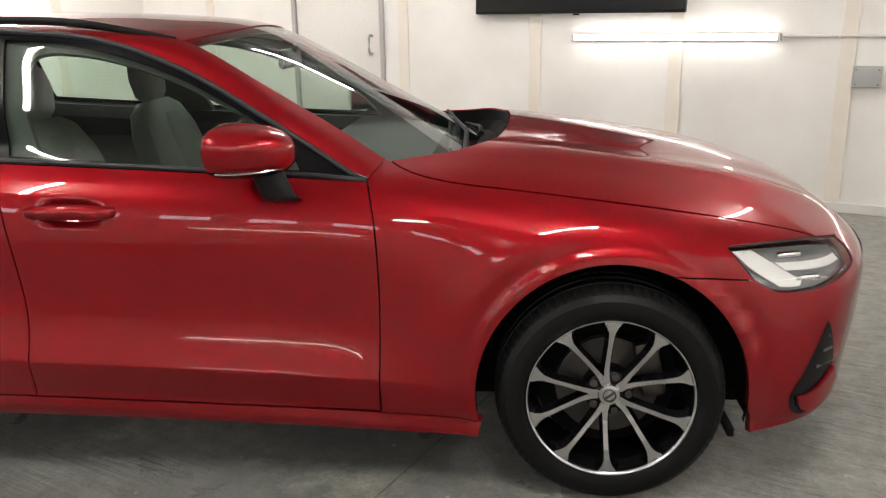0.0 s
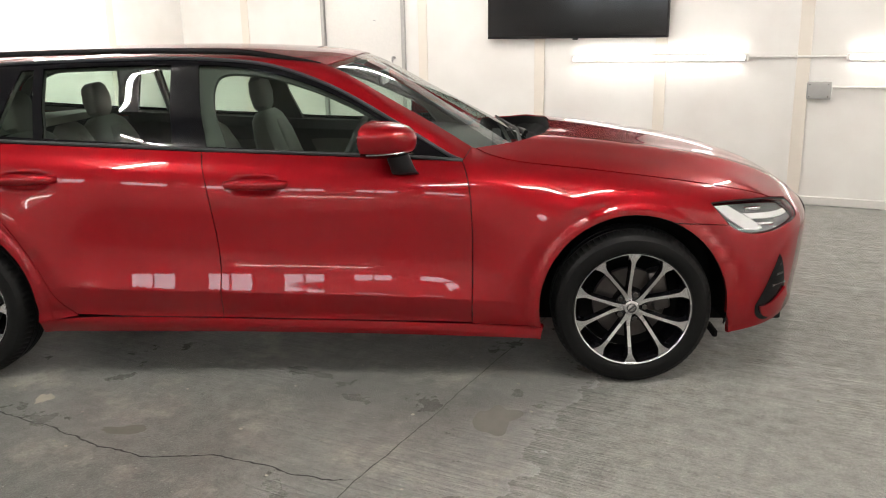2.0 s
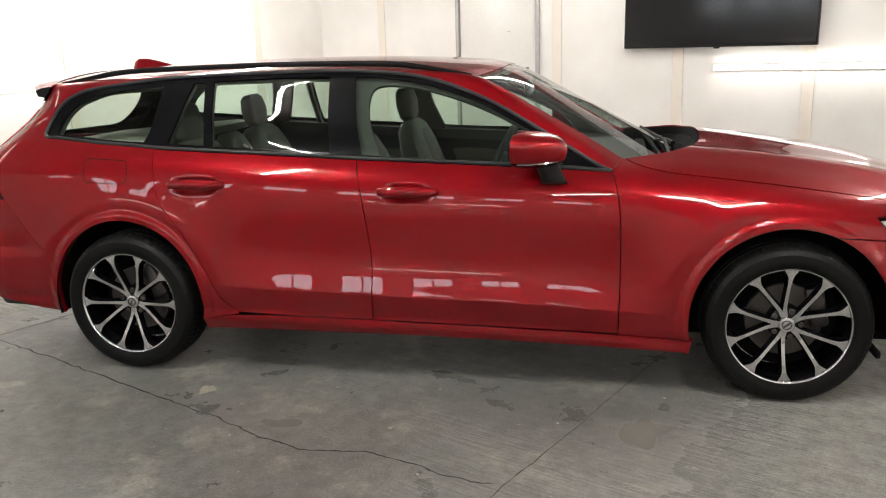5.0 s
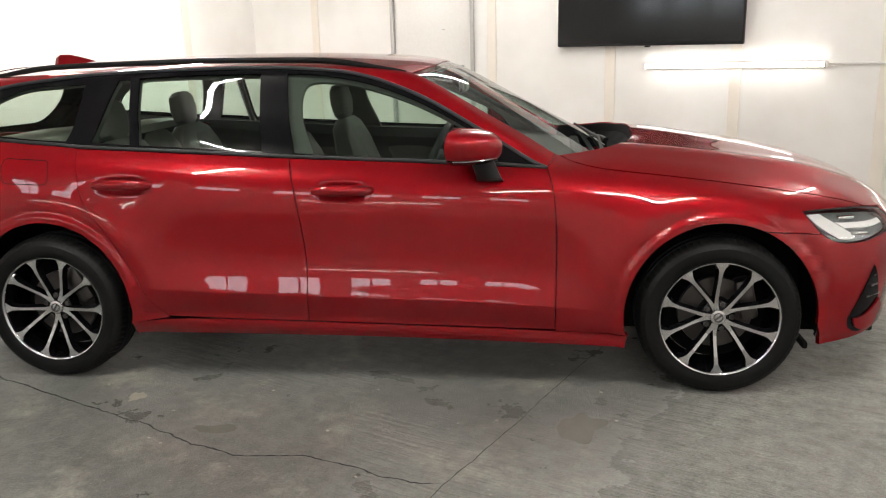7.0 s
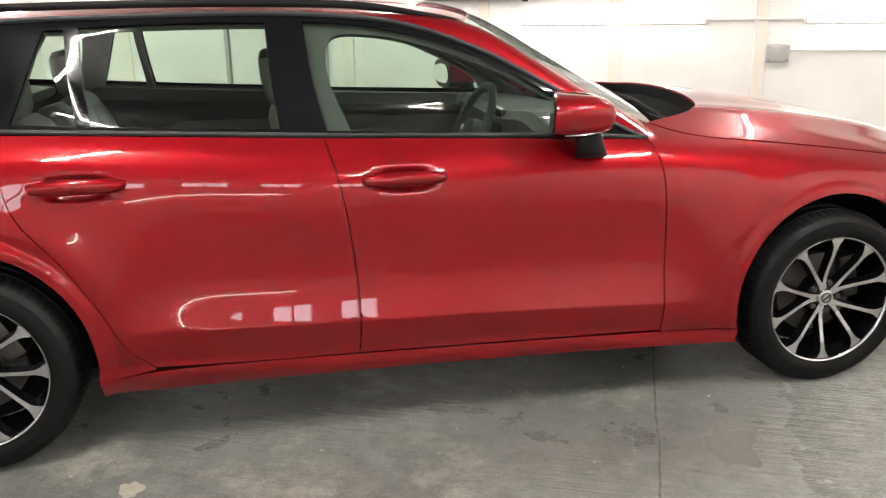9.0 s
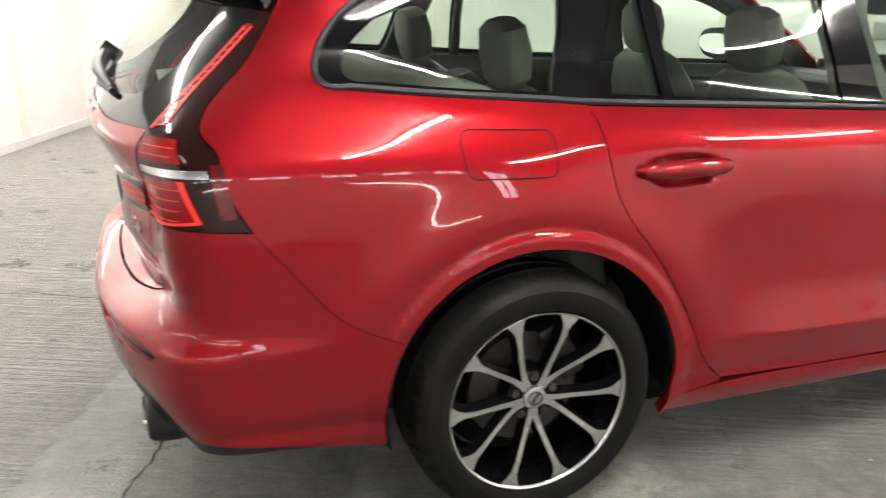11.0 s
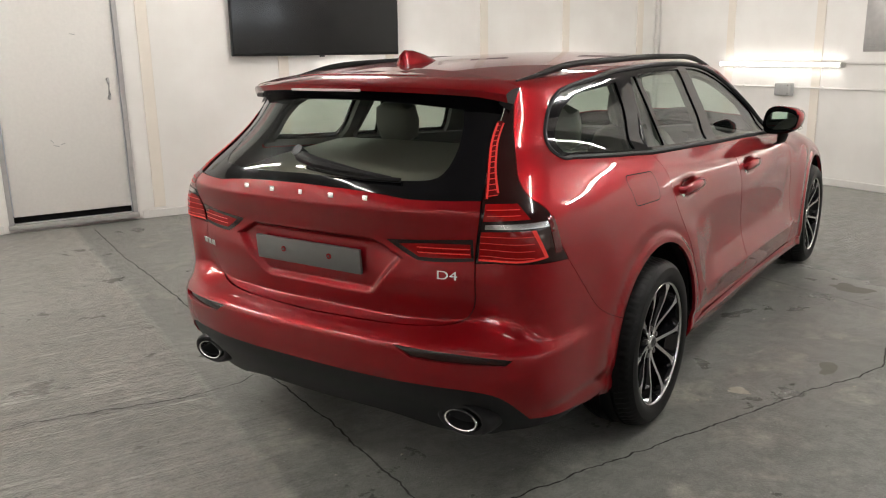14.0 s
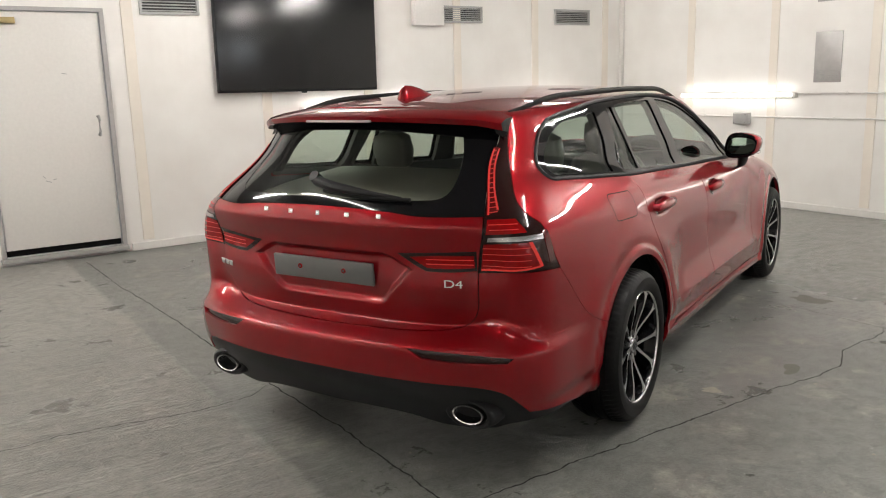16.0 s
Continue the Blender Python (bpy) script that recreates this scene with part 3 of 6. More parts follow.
tail_line = natural([0.50, 0.62, 0.72, 0.84, 0.90, 0.938, 0.950, 0.962, 0.985, 1.02, 1.10, 1.20, 1.30, 1.36], [-0.88, -0.895, -0.925, -0.925, -0.951, -0.972, -0.976, -0.974, -0.966, -0.947, -0.888, -0.815, -0.748, -0.71])
bumper_line = natural([0.20, 0.28, 0.34, 0.42, 0.48, 0.518, 0.532, 0.542, 0.565, 0.60], [-0.88, -0.935, -0.972, -0.996, -1.004, -1.006, -1.000, -0.984, -0.930, -0.85])


bumper_corner = natural([0.20, 0.28, 0.34, 0.42, 0.50, 0.518, 0.530, 0.545, 0.58, 0.62, 0.68, 0.80], [-0.88, -0.935, -0.968, -0.990, -0.994, -0.992, -0.986, -0.977, -0.962, -0.950, -0.940, -0.932])
corner_line = natural([0.3, 0.5, 0.6, 0.8, 1.0], [-0.93, -0.945, -0.952, -0.966, -0.968])


def ring_bump(x, z):
    """The flared lip round each wheel arch."""
    out = 0
    for cx in (0.0, WB):
        r = np.hypot(x - cx, z - HUB_Z - 0.01)
        out = out + 0.012 * (1 - smooth(0.395, 0.435, r)) + 0.010 * np.exp(-((r - 0.47) / 0.07) ** 2) * smooth(0.2, 0.5, z)
    return out


def half_width(x, z):
    up = smooth(0.45, 0.95, z)
    zz = z - belt_lift(x) * up - crease_lift(np.clip(x, -0.2, 2.6)) * (1 - up)
    inset = flank(zz)
    scoop = smooth(0.32, 0.8, x) * (1 - smooth(2.02, 2.55, x))
    low = smooth(0.27, 0.34, zz) * (1 - scoop)
    inset = inset * (1 - low) + flank_wheel(zz) * low
    # finger recesses behind the door handles, and the fuller bumper corner
    for hx, hz in ((0.378, 0.866), (1.338, 0.838)):
        inset = inset + 0.020 * np.exp(-((x - hx) / 0.080) ** 4 - ((z - hz) / 0.030) ** 4)
    taper = 0.048 * (1 - smooth(-0.7, 0.5, x)) * smooth(0.88, 1.06, z)
    corner = 0.018 * (1 - smooth(-0.80, -0.36, x)) * smooth(0.18, 0.30, z) * (1 - smooth(0.505, 0.57, z))
    return plan(x) - inset + ring_bump(x, z) + corner - taper


WELL = [False]  # set while the screen's own surface is wanted, which dips into the well behind the bonnet


def top_height(x, y):
    a = np.abs(y)
    bon = bonnet_line(x) - 0.105 * (a / 0.75) ** 2.3 + 0.012 * np.exp(-((a - 0.52 - 0.10 * (2.6 - x)) / 0.09) ** 2)
    roof = roof_line(x) - 0.052 * (a / 0.56) ** 2.2
    xs = x + 0.185 * (a / 0.62) ** 2
    wind = 1.405 - 0.59 * (xs - 1.62) + 0.045 * (xs - 1.62) ** 2
    green = -smax(-roof, -wind, 0.10)
    return green if WELL[0] else np.where(x > 2.0, np.maximum(bon, green), green)


def rear_x(y, z):
    a = np.abs(y)
    up = smooth(0.82, 1.28, z)
    bend = (0.122 + 0.013 * smooth(0.45, 0.6, z) + 0.29 * up) * (a / 0.74) ** (2.9 - 0.8 * up)
    shelf = 1 - smooth(0.60, 0.80, a)
    t = tail_line(z)
    outer = 1 - shelf
    flush = t * (1 - outer) + -smax(-t, -corner_line(z), 0.03) * outer * (1 - smooth(0.90, 0.96, z)) + t * outer * smooth(0.90, 0.96, z)
    # the bumper's ledge broadens into a soft slope round the corner
    w = smooth(0.44, 0.82, a)
    b = np.where(z < 0.66, bumper_line(z), 0.0) * (1 - w) + bumper_corner(z) * w
    body = -smax(-b, -flush, 0.016)
    half = np.where(z > 0.79, 0.375 - (z - 0.79) / 0.055 * 0.105, 0.25 + (z - 0.655) / 0.135 * 0.125)
    tray = smooth(-0.008, 0.036, half - a) * smooth(0.642, 0.678, z) * (1 - smooth(0.822, 0.850, z))
    return body + bend + 0.024 * tray


def front_x(y, z):
    a = np.abs(y)
    return nose_line(z) - 0.172 * (a / 0.72) ** 2.6


def field(p):
    x, y, z = p[..., 0], p[..., 1], p[..., 2]
    a = np.abs(y)
    f = a - half_width(x, z)
    f = smax(f, x - front_x(y, z), 0.13)
    f = smax(f, rear_x(y, z) - x, 0.12)
    k = 0.05 + 0.09 * smooth(2.1, 2.6, x)
    return smax(f, (z - top_height(x, y)) * 0.9, k)


def cast(o, d, far=2.6):
    """Where rays from inside the car leave its surface."""
    lo = np.zeros(len(o))
    hi = np.full(len(o), far)
    for s in np.linspace(0.02, far, 38):
        out = field(o + d * s) > 0
        hi = np.where(out & (hi == far), s, hi)
    lo = np.maximum(hi - far / 36, 0)
    for _ in range(17):
        m = (lo + hi) / 2
        out = field(o + d * m[:, None]) > 0
        hi, lo = np.where(out, m, hi), np.where(out, lo, m)
    return o + d * ((lo + hi) / 2)[:, None]


def normal_at(p, h=0.0015):
    g = np.stack([field(p + np.eye(3)[i] * h) - field(p - np.eye(3)[i] * h) for i in range(3)], axis=1)
    return g / np.maximum(np.linalg.norm(g, axis=1, keepdims=True), 1e-9)


# ring coordinates: u follows the flank and turns round the corners, v is height and fans up over the roof edge
RX, FX, CY, RR, VZ, VR = -0.35, 3.05, -0.30, 0.5, 1.10, 0.30
QUARTER = RR * math.pi / 2


def ring_rays(uv):
    u, v = uv[:, 0], uv[:, 1]
    phi_r = np.clip((RX - u) / RR, 0, math.pi / 2)
    phi_f = np.clip((u - FX) / RR, 0, math.pi / 2)
    ox = np.clip(u, RX, FX)
    oy = CY + np.maximum(RX - QUARTER - u, 0) + np.maximum(u - FX - QUARTER, 0)
    psi = np.maximum(v - VZ, 0) / VR
    o = np.stack([ox, oy, np.minimum(v, VZ)], axis=1)
    dx = -np.sin(phi_r) + np.sin(phi_f)
    dy = -np.cos(phi_r) * np.cos(phi_f)
    d = np.stack([dx * np.cos(psi), dy * np.cos(psi), np.sin(psi)], axis=1)
    return o, d


def ring_surface(uv):
    return cast(*ring_rays(uv))


def top_surface(xy):
    o = np.stack([xy[:, 0], xy[:, 1], np.full(len(xy), 0.62)], axis=1)
    return cast(o, np.tile([0.0, 0.0, 1.0], (len(xy), 1)))


def to_ring(p):
    """Ring coordinates of points on the near flank."""
    p = np.asarray(p, float)
    x, y, z = p[:, 0], p[:, 1], p[:, 2]
    u = np.where((x < RX) & (y < CY), RX - RR * np.arctan2(RX - x, CY - y), x)
    u = np.where((x < RX) & (y >= CY), RX - QUARTER - (y - CY), u)
    u = np.where((x > FX) & (y < CY), FX + RR * np.arctan2(x - FX, CY - y), u)
    u = np.where((x > FX) & (y >= CY), FX + QUARTER + (y - CY), u)
    reach = np.where(x < RX, np.hypot(x - RX, np.minimum(y - CY, 0)), np.where(x > FX, np.hypot(x - FX, np.minimum(y - CY, 0)), CY - y))
    v = np.where(z > VZ, VZ + VR * np.arctan2(z - VZ, np.maximum(reach, 0.02)), z)
    return np.stack([u, v], axis=1)


def side(pts):
    """Ring coordinates of points seen square from the side, as (x, z)."""
    q = np.array([(x, CY, z) for x, z in pts])
    return to_ring(cast(q, np.tile([0.0, -1.0, 0.0], (len(q), 1))))


def back(pts):
    """Ring coordinates of points seen square from behind, as (y, z)."""
    q = np.array([(RX, y, z) for y, z in pts])
    return to_ring(cast(q, np.tile([-1.0, 0.0, 0.0], (len(q), 1))))


def above(pts):
    return to_ring(top_surface(np.array(pts, float)))


def curve2(pts, step=0.02):
    """A smooth row of points through a few control points."""
    p = np.asarray(pts, float)
    if len(p) == 2:
        n = max(1, int(np.linalg.norm(p[1] - p[0]) / step))
        return [tuple(p[0] + (p[1] - p[0]) * i / n) for i in range(n)] + [tuple(p[1])]
    s = np.concatenate([[0], np.cumsum(np.linalg.norm(np.diff(p, axis=0), axis=1) ** 0.5)])
    fx, fy = natural(s, p[:, 0]), natural(s, p[:, 1])
    n = max(4, int(np.linalg.norm(np.diff(p, axis=0), axis=1).sum() / step))
    t = np.linspace(0, s[-1], n + 1)
    return list(zip(fx(t), fy(t)))


def arc(cx, cz, r, a0, a1, n=26):
    return [(cx + r * math.cos(radians(a)), cz + r * math.sin(radians(a))) for a in np.linspace(a0, a1, n)]


def chain(*rows):
    """Joins rows of points into one closed outline, without doubles."""
    out = []
    for row in rows:
        for q in row:
            if not out or math.hypot(q[0] - out[-1][0], q[1] - out[-1][1]) > 1e-3:
                out.append((float(q[0]), float(q[1])))
    if math.hypot(out[0][0] - out[-1][0], out[0][1] - out[-1][1]) < 1e-3:
        out.pop()
    return out


def inside(pts, poly):
    x, y = pts[:, 0], pts[:, 1]
    res = np.zeros(len(pts), bool)
    k = len(poly)
    for i in range(k):
        (x0, y0), (x1, y1) = poly[i], poly[(i + 1) % k]
        if y0 != y1:
            res ^= ((y0 > y) != (y1 > y)) & (x < (x1 - x0) * (y - y0) / (y1 - y0) + x0)
    return res


def edge_distance(pts, poly):
    p = np.array(poly)
    d = np.roll(p, -1, axis=0) - p
    dd = np.maximum((d * d).sum(axis=1), 1e-12)
    out = []
    for block in np.array_split(pts, max(1, len(pts) * len(p) // 400000)):
        v = block[:, None, :] - p[None, :, :]
        t = np.clip((v * d).sum(axis=2) / dd, 0, 1)
        out.append(np.linalg.norm(v - t[:, :, None] * d, axis=2).min(axis=1))
    return np.concatenate(out)


def shrink(poly, g):
    """Moves an outline inwards by g."""
    p = np.array(poly)
    area = 0.5 * np.sum(p[:, 0] * np.roll(p[:, 1], -1) - np.roll(p[:, 0], -1) * p[:, 1])
    d = np.roll(p, -1, axis=0) - np.roll(p, 1, axis=0)
    d /= np.maximum(np.linalg.norm(d, axis=1, keepdims=True), 1e-9)
    nrm = np.stack([-d[:, 1], d[:, 0]], axis=1) * (1 if area > 0 else -1)
    return [tuple(q) for q in p + nrm * g]


def dense(poly, step):
    out = []
    for a, b in zip(poly, poly[1:] + poly[:1]):
        n = max(1, int(math.hypot(b[0] - a[0], b[1] - a[1]) / step))
        out += [(a[0] + (b[0] - a[0]) * i / n, a[1] + (b[1] - a[1]) * i / n) for i in range(n)]
    return out


CREASE_X = np.arange(0.30, 2.52, 0.03)
CREASE_POINTS = np.concatenate([np.stack([CREASE_X, CREASE_Z + crease_lift(CREASE_X) + o], axis=1) for o in (-0.010, -0.004, 0.0, 0.004, 0.010)])


def past_middle(q, surface, over):
    if surface is top_surface:
        return (q[0], q[1] + over)
    return (q[0] + over, q[1]) if q[0] > 1.5 else (q[0] - over, q[1])


def skin(name, poly, material, parent, surface=ring_surface, holes=(), gap=0.002, depth=0.0, lip=0.014, du=0.03, dv=0.014, mirror=None, weld=False, label="", crease=False):
    """A body panel: the outline filled with a fine net, laid on the car's surface, with its rim turned in.
    depth sinks it below the surface; mirror makes the far side's panel; weld joins both halves over the middle."""
    from mathutils.geometry import delaunay_2d_cdt
    poly = dense(poly, 0.02)
    if weld:
        lim, over = WELD_AT[surface], 0.012
        poly = [q if lim((q[0] - 1e-3, q[1])) == (q[0] - 1e-3, q[1]) and lim((q[0] + 1e-3, q[1] + 1e-3)) == (q[0] + 1e-3, q[1] + 1e-3) else past_middle(q, surface, over) for q in poly]
    poly = shrink(poly, gap) if gap else list(poly)
    if weld:
        poly = [lim(q) for q in poly]
    rims = [poly] + [shrink(h, -gap) if gap else list(h) for h in holes]
    pa = np.array(poly)
    gx = np.arange(pa[:, 0].min() + du / 2, pa[:, 0].max(), du)
    gy = np.arange(pa[:, 1].min() + dv / 2, pa[:, 1].max(), dv)
    grid = np.array([(a, b) for a in gx for b in gy]).reshape(-1, 2)
    if crease and len(grid):
        line = CREASE_Z + crease_lift(np.clip(grid[:, 0], -0.2, 2.6))
        grid = np.concatenate([grid[(np.abs(grid[:, 1] - line) > 0.014) | (grid[:, 0] < 0.30) | (grid[:, 0] > 2.50)], CREASE_POINTS])
    if len(grid):
        keep = inside(grid, poly)
        for h in rims[1:]:
            keep &= ~inside(grid, h)
        for r in rims:
            keep &= edge_distance(grid, r) > (0.005 if crease else min(du, dv) * 0.55)
        grid = grid[keep]
    pts, edges = [], []
    for r in rims:
        s = len(pts)
        pts += [Vector(q) for q in r]
        edges += [(s + i, s + (i + 1) % len(r)) for i in range(len(r))]
    pts += [Vector(q) for q in grid]
    vs, _, fs, _, _, _ = delaunay_2d_cdt(pts, edges, [], 0, 1e-6)
    v2 = np.array([tuple(v) for v in vs])
    cen = np.array([v2[list(f)].mean(axis=0) for f in fs])
    ok = inside(cen, rims[0])
    for h in rims[1:]:
        ok &= ~inside(cen, h)
    faces = [tuple(f) for f, k in zip(fs, ok) if k]
    p3 = surface(v2)
    nn = normal_at(p3)
    p3 = p3 - nn * depth
    count = {}
    for f in faces:
        for a, b in zip(f, f[1:] + f[:1]):
            key = (min(a, b), max(a, b))
            count.setdefault(key, []).append((a, b))
    rim_edges = [v[0] for v in count.values() if len(v) == 1]
    # face direction
    f0 = faces[len(faces) // 2]
    flip = np.dot(np.cross(p3[f0[1]] - p3[f0[0]], p3[f0[2]] - p3[f0[0]]), nn[f0[0]]) < 0
    if flip:
        faces = [f[::-1] for f in faces]
        rim_edges = [(b, a) for a, b in rim_edges]
    made = []
    for sign in (1, -1):
        if sign < 0 and not mirror and not weld:
            continue
        q, qn = p3.copy(), nn.copy()
        q[:, 1] *= sign
        qn[:, 1] *= sign
        ff = faces if sign > 0 else [f[::-1] for f in faces]
        rr = rim_edges if sign > 0 else [(b, a) for a, b in rim_edges]
        made.append((q, qn, ff, rr))
    if weld:
        n0 = len(made[0][0])
        q = np.concatenate([made[0][0], made[1][0]])
        qn = np.concatenate([made[0][1], made[1][1]])
        ff = made[0][2] + [tuple(i + n0 for i in f) for f in made[1][2]]
        mid = lambda i: abs(q[i][1]) < 2e-4
        rr = [e for e in made[0][3] + [(a + n0, b + n0) for a, b in made[1][3]] if not (mid(e[0]) and mid(e[1]))]
        made = [(q, qn, ff, rr)]
    obs = []
    for q, qn, ff, rr in made:
        n0 = len(q)
        verts = [tuple(v) for v in q]
        normals = [tuple(v) for v in qn]
        allf = list(ff)
        if lip:
            # the turned-in rim has its own vertices, so the panel's edge stays crisp
            for a, b in rr:
                base = len(verts)
                for i in (a, b):
                    verts.append(tuple(q[i]))
                for i in (b, a):
                    verts.append(tuple(q[i] - qn[i] * lip))
                e = q[b] - q[a]
                o = np.cross(e, qn[a])
                o = o / max(np.linalg.norm(o), 1e-9)
                normals += [tuple(o)] * 4
                allf.append((base + 1, base, base + 3, base + 2))
        mesh = bpy.data.meshes.new(name)
        mesh.from_pydata(verts, [], allf)
        mesh.polygons.foreach_set("use_smooth", [True] * len(mesh.polygons))
        mesh.normals_split_custom_set_from_vertices(normals)
        ob = finish(name, mesh, material, parent, label, smooth=False)
        obs.append(ob)
    return obs if mirror else obs[0]


WELD_AT = {
    ring_surface: lambda q: (max(min(q[0], FX + QUARTER - CY), RX - QUARTER + CY), q[1]),
    top_surface: lambda q: (q[0], min(q[1], 0.0)),
}

# ---------------------------------------------------------------- car: outer panels
car = empty("estate_car")
tagged(car, "glossy metallic red estate car parked on the concrete floor", "car")
ARCH_R = 0.378
AZ = HUB_Z + 0.012

# shared lines
door_front = curve2([(2.182, 0.920), (2.203, 0.86), (2.22, 0.72), (2.222, 0.48), (2.218, 0.262)])
door_mid = curve2([(1.098, 0.968), (1.13, 0.86), (1.163, 0.66), (1.178, 0.46), (1.172, 0.283)])
door_rear = curve2([(0.146, 1.020), (0.160, 0.965), (0.168, 0.92), (0.185, 0.834), (0.224, 0.756), (0.305, 0.654), (0.42, 0.46), (0.465, 0.37), (0.54, 0.296)])
door_foot_r = curve2([(0.54, 0.296), (0.80, 0.288), (1.172, 0.283)])
door_foot_f = curve2([(1.172, 0.283), (2.218, 0.262)])
belt_f = curve2([(2.182, 0.920), (1.69, 0.943), (1.098, 0.968)])
belt_r = curve2([(1.098, 0.968), (0.57, 0.997), (0.146, 1.020)])
belt_q = curve2([(0.146, 1.020), (0.03, 1.030), (-0.17, 1.044), (-0.405, 1.064)])
dlo_tail = curve2([(-0.405, 1.064), (-0.458, 1.070), (-0.476, 1.098), (-0.448, 1.170), (-0.385, 1.236), (-0.29, 1.279)], 0.012)
dlo_top = curve2([(-0.29, 1.279), (-0.18, 1.296), (-0.05, 1.309), (0.145, 1.328), (0.53, 1.340), (0.96, 1.342), (1.16, 1.332), (1.296, 1.319), (1.430, 1.291), (1.553, 1.250), (1.675, 1.198), (1.797, 1.133), (1.917, 1.064), (2.035, 0.994), (2.13, 0.940), (2.182, 0.920)])
screen_edge = curve2([(2.218, -0.657), (2.12, -0.630), (2.0, -0.612), (1.8, -0.594), (1.60, -0.560)])
roof_edge = [(1.60, -0.560), (1.2, -0.562), (0.6, -0.562), (0.0, -0.545), (-0.4, -0.520), (-0.50, -0.512)]
bonnet_edge = curve2([(2.235, -0.665), (2.30, -0.722), (2.41, -0.750), (2.55, -0.756), (2.85, -0.760), (3.12, -0.748), (3.30, -0.736), (3.452, -0.710)])
bonnet_front = curve2([(3.452, -0.710), (3.566, -0.588), (3.612, -0.398), (3.622, -0.2), (3.629, 0.0)])
lamp_out = [(-0.515, -0.565, 1.270), (-0.545, -0.575, 1.225), (-0.611, -0.615, 1.126), (-0.680, -0.660, 1.060), (-0.728, -0.712, 1.010), (-0.732, -0.765, 0.974), (-0.714, -0.795, 0.950), (-0.692, -0.821, 0.869), (-0.648, -0.831, 0.789)]
lamp_low = [(-0.648, -0.831, 0.789), (-0.80, -0.755, 0.797), (-0.843, -0.610, 0.788)]
lamp_in = [(-0.843, -0.610, 0.788), (-0.848, -0.622, 0.87), (-0.850, -0.634, 0.945), (-0.832, -0.628, 0.985), (-0.715, -0.582, 1.085), (-0.615, -0.553, 1.175), (-0.560, -0.546, 1.235), (-0.545, -0.538, 1.270)]
bumper_seam = curve2([(-0.648, 0.789), (-0.578, 0.704), (-0.502, 0.612), (-0.44, 0.562), (-0.33, 0.515)])
gate_low = curve2([(-0.612, 0.787), (-0.612, 0.72), (-0.600, 0.65), (-0.565, 0.598), (-0.50, 0.576), (-0.30, 0.566), (0.0, 0.562)], 0.012)
arch_r = arc(0, AZ, ARCH_R, 151, -10.5)
arch_f = arc(WB, AZ, ARCH_R, 193, 66)


def ring3(pts):
    return curve2(to_ring(np.array(pts)), 0.015)


def rings(row):
    return [tuple(q) for q in side(row)]


S = dict(door_front=rings(door_front), door_mid=rings(door_mid), door_rear=rings(door_rear), foot_r=rings(door_foot_r), foot_f=rings(door_foot_f),
         belt_f=rings(belt_f), belt_r=rings(belt_r), belt_q=rings(belt_q), dlo_tail=rings(dlo_tail), dlo_top=rings(dlo_top),
         seam=rings(bumper_seam), arch_r=rings(arch_r), arch_f=rings(arch_f))
S["screen"] = [tuple(q) for q in above(screen_edge)]
S["roof"] = [tuple(q) for q in above(curve2(roof_edge))]
S["bonnet"] = [tuple(q) for q in above(bonnet_edge)]
S["lamp_out"], S["lamp_low"], S["lamp_in"] = ring3(lamp_out), ring3(lamp_low), ring3(lamp_in)
S["gate_low"] = [tuple(q) for q in back(gate_low)]
rev = lambda row: row[::-1]

# doors
doors = {}
for nm, rows in (("front_door", (S["door_front"], rev(S["foot_f"]), rev(S["door_mid"]), rev(S["belt_f"]))),
                 ("rear_door", (S["door_mid"], rev(S["foot_r"]), rev(S["door_rear"]), rev(S["belt_r"])))):
    doors[nm] = skin(nm, chain(*rows), RED, car, mirror=True, gap=0.0022, crease=True)

# front wing
wing_low = rings(curve2([(3.026, 0.677), (3.12, 0.670), (3.252, 0.662)]))
lamp_back = ring3([(3.252, -0.868, 0.662), (3.22, -0.867, 0.70), (3.185, -0.866, 0.747)])
lamp_top_f = ring3([(3.185, -0.866, 0.747), (3.353, -0.807, 0.752), (3.46, -0.75, 0.748)])
wing_foot = rings(curve2([(2.512, 0.247), (2.36, 0.252), (2.218, 0.256)]))
pillar_base = rings([(2.182, 0.920)])
wing = chain(rev(S["bonnet"]), S["screen"][:1], pillar_base, S["door_front"], rev(wing_foot), S["arch_f"], wing_low, lamp_back, lamp_top_f)
skin("front_wing", wing, RED, car, mirror=True, du=0.017, dv=0.011, crease=True)

# body side: windscreen pillar, roof edge, tail pillar and rear wing in one pressing
q_foot = rings([(0.366, 0.262), (0.42, 0.270), (0.54, 0.290)])
body = chain(S["screen"], S["roof"], S["lamp_out"], S["seam"], S["arch_r"], q_foot, rev(S["door_rear"]), S["belt_q"], S["dlo_tail"], S["dlo_top"])
skin("body_side", body, RED, car, mirror=True, du=0.018, dv=0.011, crease=True, gap=0.0008)

# sills
sill = chain(rings(curve2([(0.372, 0.266), (0.56, 0.284), (1.2, 0.281), (2.2, 0.258), (2.512, 0.246)])), rings(curve2([(2.50, 0.192), (1.2, 0.214), (0.372, 0.205)])))
skin("sill", sill, RED, car, mirror=True, lip=0.03, dv=0.01)

